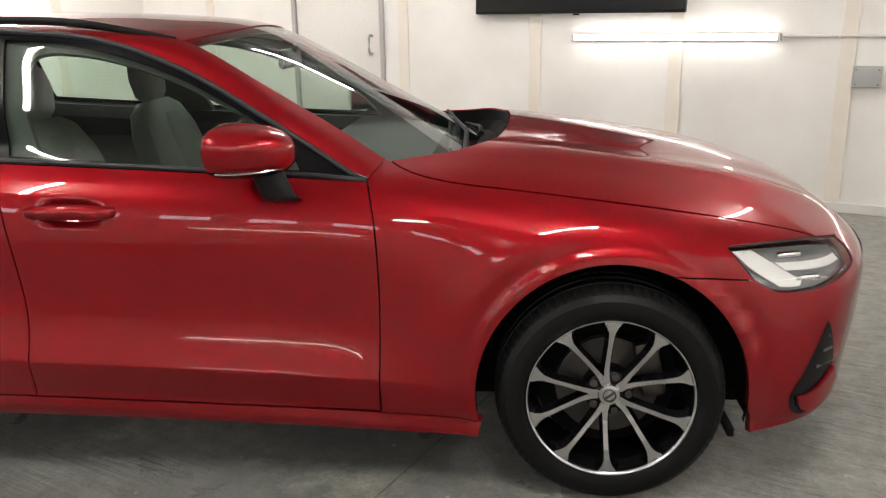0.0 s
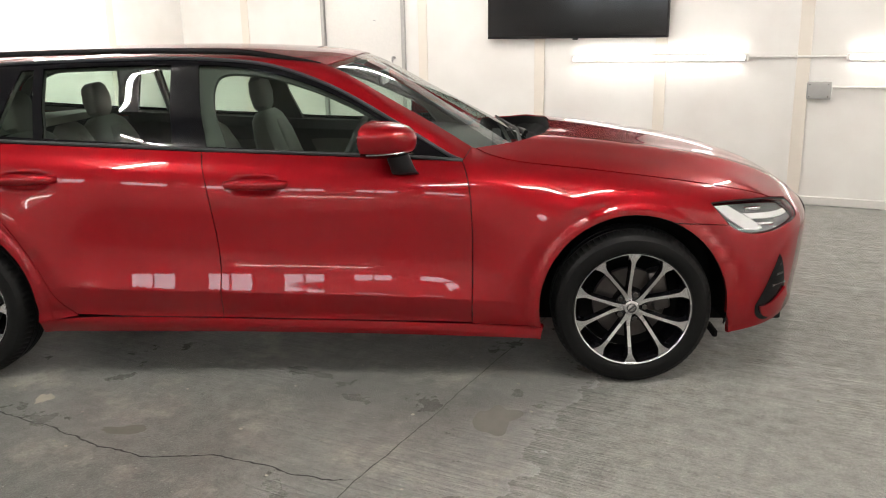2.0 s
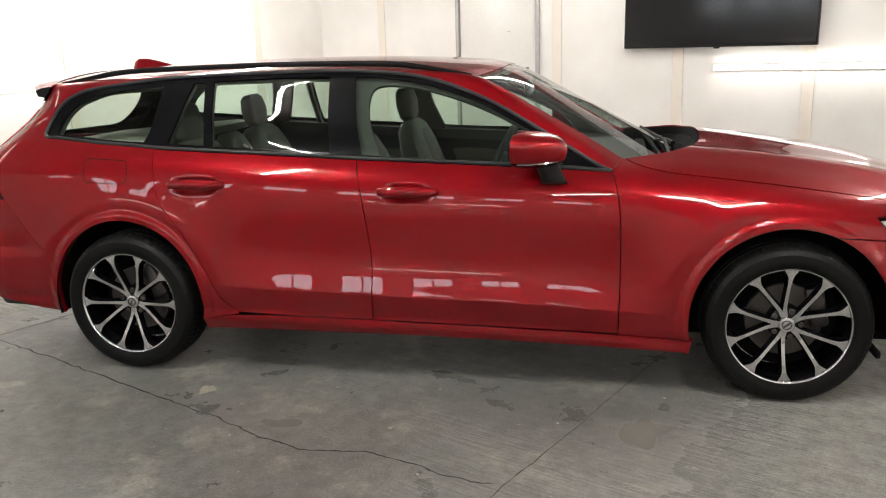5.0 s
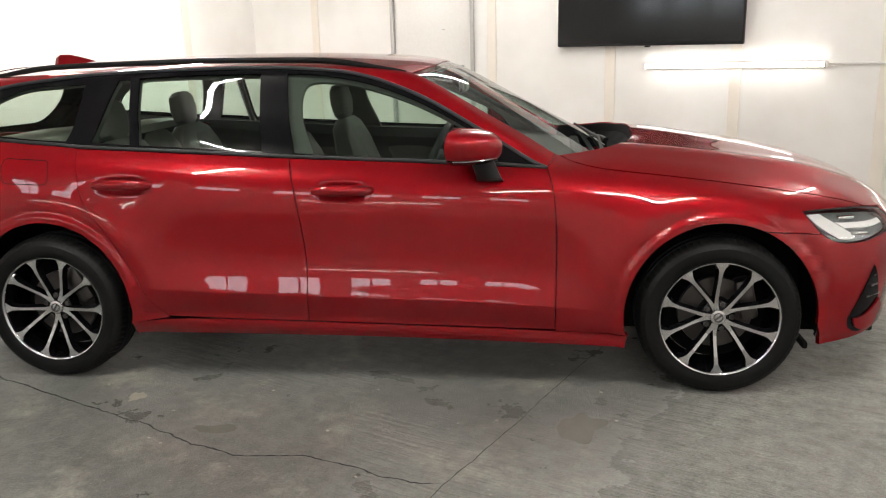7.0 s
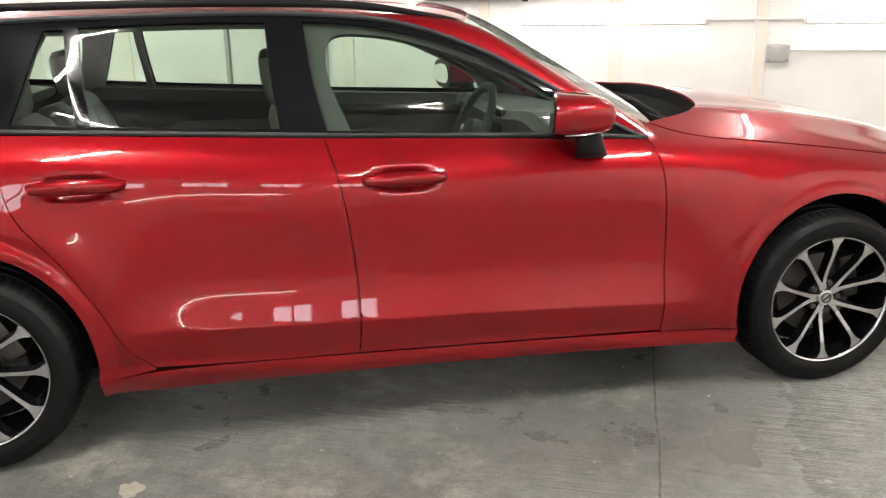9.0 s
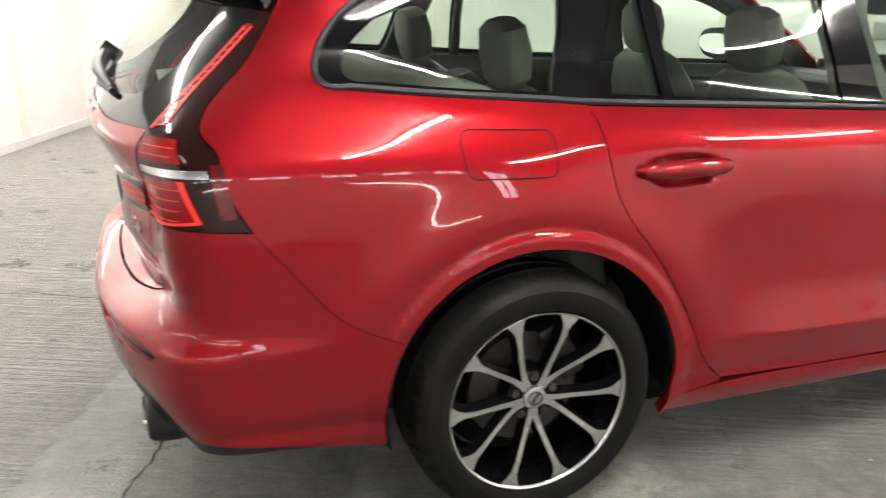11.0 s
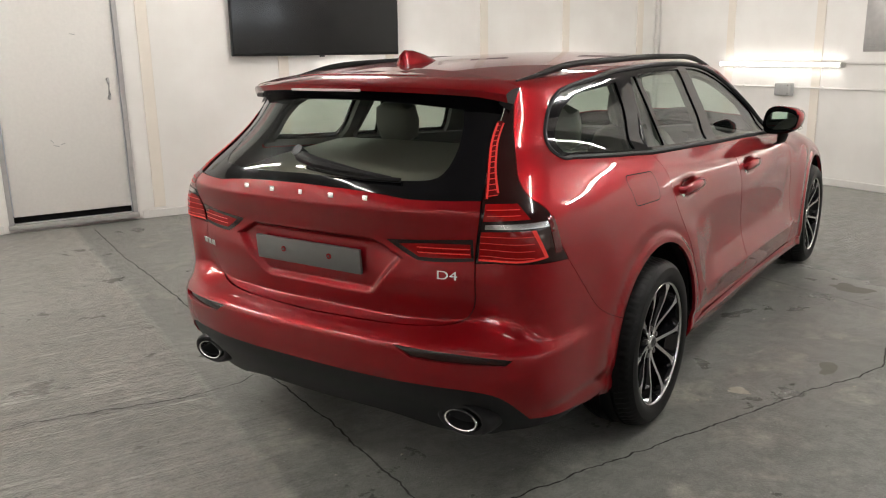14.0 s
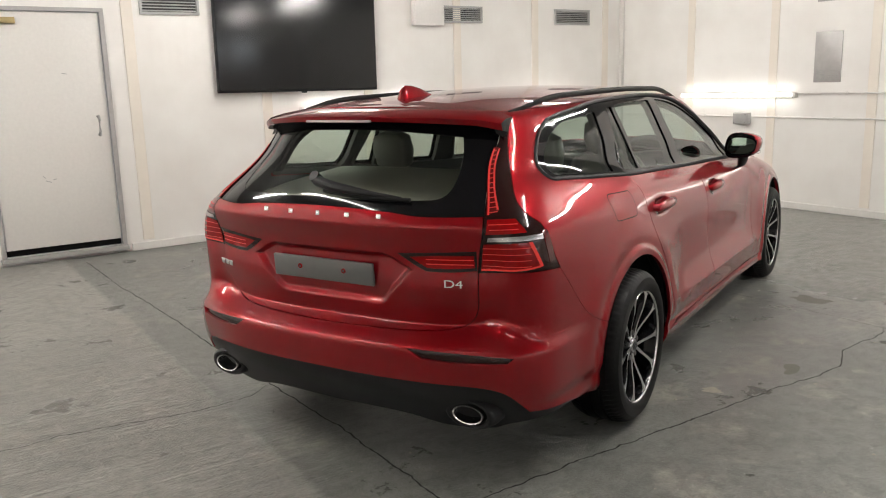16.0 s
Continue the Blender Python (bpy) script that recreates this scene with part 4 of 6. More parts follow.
# bonnet and roof
bon = chain(bonnet_edge, bonnet_front, [(2.58, 0.0)], curve2([(2.58, 0.0), (2.568, -0.25), (2.525, -0.45), (2.44, -0.565), (2.34, -0.620), (2.235, -0.665)]))
skin("bonnet", bon, RED, car, surface=top_surface, weld=True, du=0.025, dv=0.025, gap=0.0025, lip=0.02)
roof = chain(curve2(roof_edge), curve2([(-0.50, -0.512), (-0.58, -0.40), (-0.66, -0.2), (-0.683, 0.0)]), [(1.685, 0.0)], curve2([(1.685, 0.0), (1.67, -0.30), (1.60, -0.560)]))
skin("roof", roof, RED, car, surface=top_surface, weld=True, du=0.03, dv=0.03, lip=0.03)
screen = chain(curve2([(1.685, 0.0), (1.67, -0.30), (1.60, -0.560)]), rev(screen_edge), curve2([(2.218, -0.657), (2.31, -0.608), (2.40, -0.540), (2.47, -0.40), (2.50, -0.20), (2.51, 0.0)]))
WELL[0] = True
skin("windscreen", screen, SCREENGLASS, car, surface=top_surface, weld=True, du=0.04, dv=0.04, lip=0.0, depth=0.004, label="raked green-tinted windscreen")
WELL[0] = False

# tail
gate_side = rev(S["lamp_in"])
gate_top = [tuple(q) for q in back(curve2([(-0.540, 1.270), (-0.30, 1.288), (0.0, 1.296)]))]
gate_mid = [tuple(q) for q in back(curve2([(-0.628, 0.985), (-0.42, 0.986), (-0.355, 0.993), (-0.20, 1.004), (0.0, 1.008)]))]
lamp_in_low = [q for q in S["lamp_in"] if q[1] <= 0.985]
lamp_in_up = [q for q in S["lamp_in"] if q[1] > 0.985]
gate = chain(S["gate_low"], rev(gate_mid), rev(lamp_in_low))
tailgate = skin("tailgate", gate, RED, car, weld=True, du=0.010, dv=0.007)
rg = chain(gate_mid, rev(gate_top), rev(lamp_in_up))
clear = chain([tuple(q) for q in back(curve2([(0.0, 1.038), (-0.30, 1.034), (-0.44, 1.036)]))], [tuple(q) for q in back(curve2([(-0.44, 1.036), (-0.482, 1.052), (-0.478, 1.14), (-0.445, 1.238)]))], [tuple(q) for q in back(curve2([(-0.445, 1.238), (-0.22, 1.264), (0.0, 1.270)]))])
skin("rear_window", clear, REARGLASS, tailgate, weld=True, depth=0.004, gap=-0.003, lip=0.0, label="tinted heated rear window")
frit = chain(gate_mid[:1], lamp_in_up, gate_top, [tuple(q) for q in back([(0.0, 1.270)])], rev(clear)[: len(clear)], [tuple(q) for q in back([(0.0, 1.038)])], rev(gate_mid))
skin("window_border", frit, GLOSSBLACK, tailgate, weld=True, depth=0.003, gap=0.0, lip=0.006, dv=0.02, label="black printed window border")
tail_lamps = skin("tail_lamp", chain(S["lamp_out"], S["lamp_low"], S["lamp_in"]), DARKLENS, car, mirror=True, lip=0.02, dv=0.01, label="tall smoked red tail lamp")

# rear bumper
b_arch = rings(arc(0, AZ, ARCH_R, 151, 192, 14))
b_foot = rings([(-0.370, 0.250), (-0.50, 0.262)]) + ring3([(-0.62, -0.852, 0.288), (-0.74, -0.827, 0.300), (-0.800, -0.778, 0.300)]) + ring3([(-0.800, -0.778, 0.300), (-0.843, -0.752, 0.346), (-0.875, -0.715, 0.380), (-0.908, -0.649, 0.397), (-0.938, -0.555, 0.402)]) + [tuple(q) for q in back(curve2([(-0.52, 0.403), (-0.30, 0.404), (0.0, 0.404)]))]
bump = chain(S["lamp_low"], S["gate_low"], rev(b_foot), rev(b_arch), rev(S["seam"]))
refl = ring3([(-0.978, -0.388, 0.529), (-0.93, -0.55, 0.522), (-0.838, -0.731, 0.507)]) + ring3([(-0.846, -0.708, 0.489), (-0.92, -0.57, 0.489), (-0.968, -0.446, 0.495)])
rear_bumper = skin("rear_bumper", bump, RED, car, weld=True, gap=0.0006, du=0.02, dv=0.009, lip=0.02, holes=(chain(refl),))
skin("reflector", chain(refl), DARKLENS, rear_bumper, mirror=True, depth=0.010, gap=-0.002, lip=0.0, dv=0.01, label="slim dark red reflector")
low = [tuple(q) for q in back(curve2([(0.0, 0.235), (-0.34, 0.232), (-0.46, 0.205), (-0.60, 0.205)]))] + ring3([(-0.82, -0.66, 0.210), (-0.77, -0.75, 0.255), (-0.62, -0.84, 0.272)]) 
val = chain(low, rings([(-0.50, 0.258)]), b_foot[2:])
skin("valance", val, BLACK, rear_bumper, weld=True, depth=0.006, gap=0.0, lip=0.05, label="black plastic lower valance")

# front bumper
f_arch = rings(arc(WB, AZ, ARCH_R, 66, -4, 22)) + rings([(3.262, 0.26), (3.272, 0.207)])
f_low = ring3([(3.275, -0.868, 0.207), (3.42, -0.835, 0.232), (3.56, -0.74, 0.262), (3.66, -0.32, 0.245), (3.70, 0.0, 0.245)])
lamp_bot = ring3([(3.252, -0.868, 0.662), (3.32, -0.853, 0.628), (3.43, -0.825, 0.630), (3.50, -0.77, 0.652), (3.56, -0.70, 0.670)])
lamp_nose = ring3([(3.56, -0.70, 0.670), (3.575, -0.67, 0.70), (3.55, -0.66, 0.730)])
lamp_up = ring3([(3.185, -0.866, 0.747), (3.353, -0.807, 0.752), (3.48, -0.74, 0.745), (3.55, -0.66, 0.730)])
nose_top = ring3([(3.55, -0.66, 0.733), (3.59, -0.58, 0.733), (3.63, -0.40, 0.745), (3.66, -0.20, 0.752), (3.67, 0.0, 0.752)])
fb = chain(rev(wing_low), f_arch, f_low, rev(nose_top), rev(lamp_nose), rev(lamp_bot))
skin("front_bumper", fb, RED, car, weld=True, dv=0.015, lip=0.02)
head_outline = chain(lamp_back, lamp_up, rev(lamp_nose), rev(lamp_bot))
headlamps = skin("headlamp", head_outline, LENS, car, mirror=True, depth=0.003, lip=0.0, label="clear glass headlamp cover")

# side glazing
dlo = chain(S["belt_f"], S["belt_r"], S["belt_q"], S["dlo_tail"], S["dlo_top"])
glass_f = chain(rings(curve2([(1.112, 0.988), (1.6, 0.963), (1.985, 0.948)])), rings(curve2([(1.985, 0.948), (1.90, 1.040), (1.787, 1.112), (1.663, 1.176), (1.541, 1.226), (1.418, 1.266), (1.306, 1.292), (1.187, 1.309), (1.060, 1.316)])), rings(curve2([(1.060, 1.316), (1.070, 1.21), (1.085, 1.104), (1.112, 0.988)])))
trim_f = chain(rings(curve2([(1.195, 0.985), (1.6, 0.963), (1.985, 0.948)])), rings(curve2([(1.985, 0.948), (1.90, 1.036), (1.787, 1.104), (1.663, 1.164), (1.541, 1.212), (1.418, 1.250), (1.306, 1.274), (1.215, 1.284)])), rings(curve2([(1.215, 1.284), (1.150, 1.270), (1.128, 1.215), (1.140, 1.12), (1.195, 0.985)], 0.012)))
glass_r = chain(rings(curve2([(0.413, 1.030), (0.63, 1.017), (0.965, 0.999)])), rings(curve2([(0.965, 0.999), (0.947, 1.16), (0.940, 1.316)])), rings(curve2([(0.940, 1.316), (0.68, 1.318), (0.390, 1.310)])), rings(curve2([(0.390, 1.310), (0.396, 1.17), (0.413, 1.030)])))
glass_v = chain(rings([(0.192, 1.044), (0.373, 1.032)]), rings([(0.373, 1.032), (0.355, 1.17), (0.346, 1.306)]), rings([(0.346, 1.306), (0.292, 1.304), (0.268, 1.25), (0.192, 1.044)]))
glass_q = chain(rings(curve2([(0.072, 1.050), (-0.15, 1.064), (-0.345, 1.082)])), rings(curve2([(-0.345, 1.082), (-0.408, 1.092), (-0.404, 1.136), (-0.320, 1.218)], 0.01)), rings(curve2([(-0.320, 1.218), (-0.19, 1.263), (-0.05, 1.278), (0.135, 1.290)])), rings(curve2([(0.135, 1.290), (0.112, 1.17), (0.072, 1.050)])))
skin("window_surround", dlo, GLOSSBLACK, car, holes=(glass_f, glass_r, glass_v, glass_q), mirror=True, depth=0.003, gap=0.001, lip=0.01, dv=0.02)
for g in (glass_f, glass_r, glass_v, glass_q):
    skin("side_window", g, GLASS, car, mirror=True, depth=0.009, gap=-0.004, lip=0.0, du=0.05, dv=0.03)


# ---------------------------------------------------------------- wheels
def spoke_mesh(bm, centre, swing):
    """One thin spoke: leaves the hub beside its twin, bends out and flares into the rim."""
    path = []
    for r, a, w in ((0.030, 5.0, 0.020), (0.055, 8.0, 0.016), (0.082, 11.5, 0.0135), (0.12, 14.5, 0.0125), (0.165, 16.4, 0.0130), (0.196, 17.4, 0.0170), (0.212, 17.8, 0.029), (0.222, 18.0, 0.044), (0.2295, 18.0, 0.051)):
        t = radians(centre + swing * a)
        path.append((r, t, w))
    rows = []
    for i, (r, t, w) in enumerate(path):
        p = Vector((r * math.cos(t), 0, r * math.sin(t)))
        q0, q1 = path[max(i - 1, 0)], path[min(i + 1, len(path) - 1)]
        d = Vector((q1[0] * math.cos(q1[1]) - q0[0] * math.cos(q0[1]), 0, q1[0] * math.sin(q1[1]) - q0[0] * math.sin(q0[1]))).normalized()
        n = Vector((-d.z, 0, d.x))
        if r > 0.205:
            n = Vector((-math.sin(t), 0, math.cos(t)))
        f = -0.074 - 0.030 * smooth(0.03, 0.23, r)
        rows.append([bm.verts.new(p + n * (w / 2) + Vector((0, f, 0))), bm.verts.new(p - n * (w / 2) + Vector((0, f, 0))),
                     bm.verts.new(p - n * (w * 0.8 + 0.004) + Vector((0, f + 0.030, 0))), bm.verts.new(p + n * (w * 0.8 + 0.004) + Vector((0, f + 0.030, 0)))])
    for a, b in zip(rows, rows[1:]):
        for k in range(4):
            fc = bm.faces.new((a[k], a[(k + 1) % 4], b[(k + 1) % 4], b[k]))
            fc.material_index = 0 if k == 0 else 1
    bm.faces.new(rows[0][::-1]).material_index = 1
    bm.faces.new(rows[-1]).material_index = 1


def build_wheel():
    e = empty("wheel")
    e["label"] = "black tyre on a ten-spoke two-tone alloy rim"
    R, hw = TYRE_R, 0.108
    # tyre with notched shoulders and tread grooves
    bm = bmesh.new()
    seg = 216
    rings_ = []
    for i in range(seg):
        a = 2 * math.pi * i / seg
        cut = 0.006 if i % 3 == 0 else 0.0
        prof = [(0.237, -hw + 0.010), (0.2415, -hw - 0.004), (0.250, -hw - 0.009), (0.270, -hw - 0.013), (0.293, -hw - 0.009), (0.309, -hw + 0.004), (0.318 - cut * 0.6, -hw + 0.018), (R - 0.003 - cut, -hw + 0.036), (R, -0.055), (R - 0.007, -0.053), (R - 0.007, -0.044), (R, -0.042), (R, -0.008), (R - 0.007, -0.006), (R - 0.007, 0.006), (R, 0.008), (R, 0.042), (R - 0.007, 0.044), (R - 0.007, 0.053), (R, 0.055), (R - 0.003 - cut, hw - 0.036), (0.308, hw - 0.004), (0.27, hw + 0.010), (0.237, hw - 0.010)]
        rings_.append([bm.verts.new((r * math.cos(a), o, r * math.sin(a))) for r, o in prof])
    for i in range(seg):
        a, b = rings_[i], rings_[(i + 1) % seg]
        for j in range(len(a) - 1):
            bm.faces.new((a[j], a[j + 1], b[j + 1], b[j]))
    part("tyre", bm, RUBBER, e, sharp=25)
    bm = bmesh.new()
    spin(bm, [(0.2375, -0.098), (0.2390, -0.108), (0.2350, -0.110), (0.2300, -0.104), (0.2285, -0.09), (0.220, -0.06), (0.212, -0.02), (0.210, 0.06), (0.225, 0.098)], 96)
    barrel = part("rim", bm, GLOSSBLACK, e, "gloss black wheel barrel", sharp=60)
    bm = bmesh.new()
    spin(bm, [(0.2388, -0.1085), (0.2365, -0.1115), (0.2325, -0.1105), (0.2300, -0.1055)], 96)
    part("rim_edge", bm, SILVER, e, "machined silver rim edge", sharp=60)
    for k in range(5):
        for s in (-1, 1):
            bm = bmesh.new()
            spoke_mesh(bm, 108 + 72 * k, s)
            part("spoke", bm, (SILVER, GLOSSBLACK), e, "machined silver spoke with black flanks", smooth=False)
    bm = bmesh.new()
    spin(bm, [(0.0, -0.070), (0.050, -0.070), (0.066, -0.062), (0.072, -0.045), (0.072, 0.0)], 40)
    part("hub", bm, GLOSSBLACK, e)
    bm = bmesh.new()
    spin(bm, [(0.0, -0.084), (0.020, -0.0835), (0.029, -0.081), (0.0325, -0.076), (0.033, -0.066)], 40)
    part("centre_cap", bm, SILVER, e, "silver domed centre cap")
    bm = bmesh.new()
    spin(bm, [(0.0165, -0.0845), (0.0165, -0.0862), (0.0195, -0.0862), (0.0195, -0.0840)], 32)
    box(bm, (0, -0.0855, 0), (0.034, 0.002, 0.006), m=Matrix.Rotation(radians(-40), 4, "Y"))
    part("badge", bm, DASH, e, "small dark round emblem")
    for k in range(5):
        a = radians(108 + 36 + 72 * k)
        bm = bmesh.new()
        rod(bm, (0.054 * math.cos(a), -0.062, 0.054 * math.sin(a)), (0.054 * math.cos(a), -0.076, 0.054 * math.sin(a)), 0.0105, 6)
        part("wheel_bolt", bm, STEEL, e)
    bm = bmesh.new()
    spin(bm, [(0.06, -0.030), (0.062, -0.012), (0.075, -0.010), (0.148, -0.010), (0.150, -0.004), (0.150, 0.012), (0.06, 0.014)], 64)
    part("brake_disc", bm, STEEL, e, "worn steel brake disc", sharp=40)
    bm = bmesh.new()
    box(bm, (0.128, 0.0, 0.035), (0.07, 0.085, 0.17), 0.015, m=Matrix.Rotation(radians(-12), 4, "Y"))
    part("caliper", bm, STEEL, e, "grey brake caliper")
    bm = bmesh.new()
    spin(bm, [(0.0, 0.05), (0.21, 0.05), (0.21, 0.055), (0.0, 0.055)], 48)
    part("back_plate", bm, UNDER, e)
    return e


first = build_wheel()
first.parent = car
first.matrix_basis = Matrix.Translation((0, -0.80, HUB_Z)) @ Matrix.Rotation(radians(-18), 4, "Y")
for x, sy, turn in ((WB, -1, 0), (0.0, 1, 20), (WB, 1, 5)):
    copy_thing(first, Matrix.Translation((x, sy * 0.80, HUB_Z)) @ Matrix.Rotation(0 if sy < 0 else math.pi, 4, "Z") @ Matrix.Rotation(radians(turn), 4, "Y"))

# wheel housings and underside
for x in (0.0, WB):
    for sy in (-1, 1):
        bm = bmesh.new()
        n = 28
        rows = []
        for i in range(n + 1):
            a = radians(-12 + 204 * i / n)
            c, s = math.cos(a), math.sin(a)
            rows.append([bm.verts.new((x + r * c, sy * y, AZ + r * s)) for r, y in ((ARCH_R + 0.002, 0.895), (ARCH_R + 0.004, 0.87), (ARCH_R + 0.022, 0.85), (ARCH_R + 0.022, 0.55), (0.0, 0.55))])
        for a, b in zip(rows, rows[1:]):
            for j in range(4):
                if j < 3:
                    bm.faces.new((a[j], a[j + 1], b[j + 1], b[j]))
                else:
                    bm.faces.new((a[3], a[4], b[3]))
        bmesh.ops.remove_doubles(bm, verts=bm.verts, dist=1e-4)
        part("wheel_housing", bm, UNDER, car, "black wheel arch liner")
for c, s in (((1.42, 0, 0.200), (2.0, 1.44, 0.10)), ((3.30, 0, 0.235), (0.55, 1.20, 0.12)), ((-0.58, 0, 0.275), (0.42, 1.24, 0.10)), ((WB, 0, 0.235), (0.95, 1.08, 0.16)), ((0.0, 0, 0.245), (0.95, 1.08, 0.18)), ((1.42, 0, 0.265), (2.1, 1.72, 0.03))):
    bm = bmesh.new()
    box(bm, c, s, 0.01)
    part("underbody_tray", bm, UNDER, car, "dark underside tray")
for sy in (-1, 1):
    bm = bmesh.new()
    box(bm, (3.225, sy * 0.79, 0.196), (0.02, 0.12, 0.03), 0.006)
    part("air_deflector", bm, UNDER, car)


# ---------------------------------------------------------------- fittings on the body
def on_flank(x, z, out=0.0):
    p = cast(np.array([[x, CY, z]]), np.array([[0.0, -1.0, 0.0]]))
    n = normal_at(p)[0]
    return Vector(p[0]) + Vector(n) * out, Vector(n)


def flank_row(pts, out=0.0):
    """Places and normals of a whole row of points (x, z) on the flank."""
    q = np.array([(x, CY, z) for x, z in pts])
    p = cast(q, np.tile([0.0, -1.0, 0.0], (len(q), 1)))
    n = normal_at(p)
    return [Vector(a) for a in p + n * out], [Vector(a) for a in n]


def mirrored(bm):
    """A copy of a bmesh for the far side."""
    other = bm.copy()
    bmesh.ops.scale(other, vec=(1, -1, 1), verts=other.verts)
    bmesh.ops.reverse_faces(other, faces=other.faces)
    return other


def pair(name, bm, material, parents, label="", **kw):
    far = mirrored(bm)
    obs = []
    for b, par in ((bm, parents[0]), (far, parents[1])):
        obs.append(part(name, b, material, par, label, **kw))
    return obs


# door handles
for nm, x0, x1, z in (("rear_door", 0.245, 0.510, 0.872), ("front_door", 1.208, 1.472, 0.842)):
    pts, rad = [], []
    n = 18
    for i in range(n + 1):
        t = i / n
        x = x0 + (x1 - x0) * t
        lift = 0.030 + 0.014 * math.sin(math.pi * t) ** 0.7 - 0.026 * (1 - min(1, min(t, 1 - t) / 0.06))
        p, _ = on_flank(x, z + 0.004 * math.sin(math.pi * t), 0)
        q, _ = on_flank(x, z + 0.05, 0)
        pts.append(Vector((x, q.y - lift, z + 0.004 * math.sin(math.pi * t))))
        rad.append(0.0100 + 0.0075 * math.sin(math.pi * t) ** 0.6)
    bm = bmesh.new()
    tube_along(bm, pts, rad, 12, 1.35)
    pair("door_handle", bm, RED, doors[nm], "body-coloured pull handle")

# roof rails
bm = bmesh.new()
pts = []
rail = [1.575 - 2.035 * i / 40 for i in range(41)]
rail = [(x, float(np.interp(x, [-0.46, 0.2, 1.0, 1.575], [-0.535, -0.566, -0.570, -0.560]))) for x in rail]
for i, ((x, y), zt) in enumerate(zip(rail, top_surface(np.array(rail))[:, 2])):
    pts.append((x, y, float(zt) + 0.027 * float(smooth(-1, 9, min(i, 40 - i)))))
tube_along(bm, pts, [0.0035 + 0.0060 * min(1, min(i, 40 - i) / 5) for i in range(41)], 10, 1.35)
pair("roof_rail", bm, RUBBER, (car, car), "satin black roof rail")
# shark fin aerial
bm = bmesh.new()
rows = []
z0 = float(top_surface(np.array([[-0.28, 0.0]]))[0, 2]) - 0.004
for x, w, h in ((-0.395, 0.012, 0.010), (-0.385, 0.024, 0.042), (-0.36, 0.031, 0.056), (-0.31, 0.034, 0.052), (-0.25, 0.033, 0.036), (-0.19, 0.026, 0.016), (-0.16, 0.010, 0.004)):
    zz = z0 + (float(top_surface(np.array([[x, 0.0]]))[0, 2]) - 0.004 - z0)
    ring = []
    for k in range(13):
        a = math.pi * k / 12
        c, s = math.cos(a), math.sin(a)
        ring.append(bm.verts.new((x, w * (abs(c) ** 0.8 if c > 0 else -abs(c) ** 0.8) * (1 - 0.55 * s), zz + h * s)))
    rows.append(ring)
for a, b in zip(rows, rows[1:]):
    for k in range(12):
        bm.faces.new((a[k], a[k + 1], b[k + 1], b[k]))
bm.faces.new(rows[0])
bm.faces.new(rows[-1][::-1])
part("aerial", bm, RED, car, "red shark-fin roof aerial", sharp=50)

# door mirrors
MIRROR_Y = -0.897
bm = bmesh.new()
bmesh.ops.create_uvsphere(bm, u_segments=40, v_segments=24, radius=1.0)
for v in bm.verts:
    p = v.co
    q = Vector([math.copysign(abs(c) ** 0.72, c) for c in p])
    # the rear opening is cut off square, turned a little towards the driver
    back_cut = -0.52 + 0.20 * q.y
    q.x = max(q.x, back_cut)
    lean = 1 - 0.18 * max(0, q.x)
    v.co = Vector((1.876 + 0.132 * q.x, MIRROR_Y + 0.102 * q.y * lean - 0.012 * q.z, 1.018 + 0.073 * q.z * (1 - 0.12 * q.x) * (1 + 0.13 * q.y)))
bm.normal_update()
for f in bm.faces:
    f.material_index = 1 if f.normal.x < -0.80 else 0
shell, lower = bm, bm.copy()
bmesh.ops.bisect_plane(shell, geom=shell.verts[:] + shell.edges[:] + shell.faces[:], plane_co=(0, 0, 0.976), plane_no=(0.0, 0, -1), clear_outer=True)
bmesh.ops.bisect_plane(lower, geom=lower.verts[:] + lower.edges[:] + lower.faces[:], plane_co=(0, 0, 0.973), plane_no=(0.0, 0, 1), clear_outer=True)
mirrors = pair("door_mirror", shell, (RED, GLOSSBLACK), (car, car), "red door mirror on a black foot", sharp=50)
pair("mirror_trim", lower, GLOSSBLACK, mirrors, "gloss black lower cover", sharp=50)
bm = bmesh.new()
bmesh.ops.create_circle(bm, cap_ends=True, segments=40, radius=1.0)
for v in bm.verts:
    qy, qz = math.copysign(abs(v.co.x) ** 0.72, v.co.x), math.copysign(abs(v.co.y) ** 0.72, v.co.y)
    v.co = Vector((1.8035 + 0.0264 * 0.80 * qy, MIRROR_Y + 0.102 * 0.80 * qy - 0.010 * qz, 1.017 + 0.056 * 0.84 * qz * (1 + 0.13 * qy)))
pair("mirror_glass", bm, simple("mirror_silver", (0.85, 0.86, 0.87), 0.02, metal=1.0, vary=0.01), mirrors, "reflecting mirror glass")
bm = bmesh.new()
rows = []
for x, y, z, rx, ry in ((1.955, -0.850, 0.878, 0.055, 0.022), (1.952, -0.872, 0.890, 0.052, 0.022), (1.940, -0.882, 0.925, 0.048, 0.028), (1.925, -0.884, 0.965, 0.048, 0.036), (1.92, -0.884, 0.985, 0.046, 0.036)):
    rows.append([bm.verts.new((x + rx * math.cos(a), y + ry * math.sin(a), z)) for a in [2 * math.pi * k / 16 for k in range(16)]])
for a, b in zip(rows, rows[1:]):
    for k in range(16):
        bm.faces.new((a[k], a[(k + 1) % 16], b[(k + 1) % 16], b[k]))
bm.faces.new(rows[0][::-1])
bm.faces.new(rows[-1])
pair("mirror_arm", bm, BLACK, mirrors, "black plastic foot")
bm = bmesh.new()
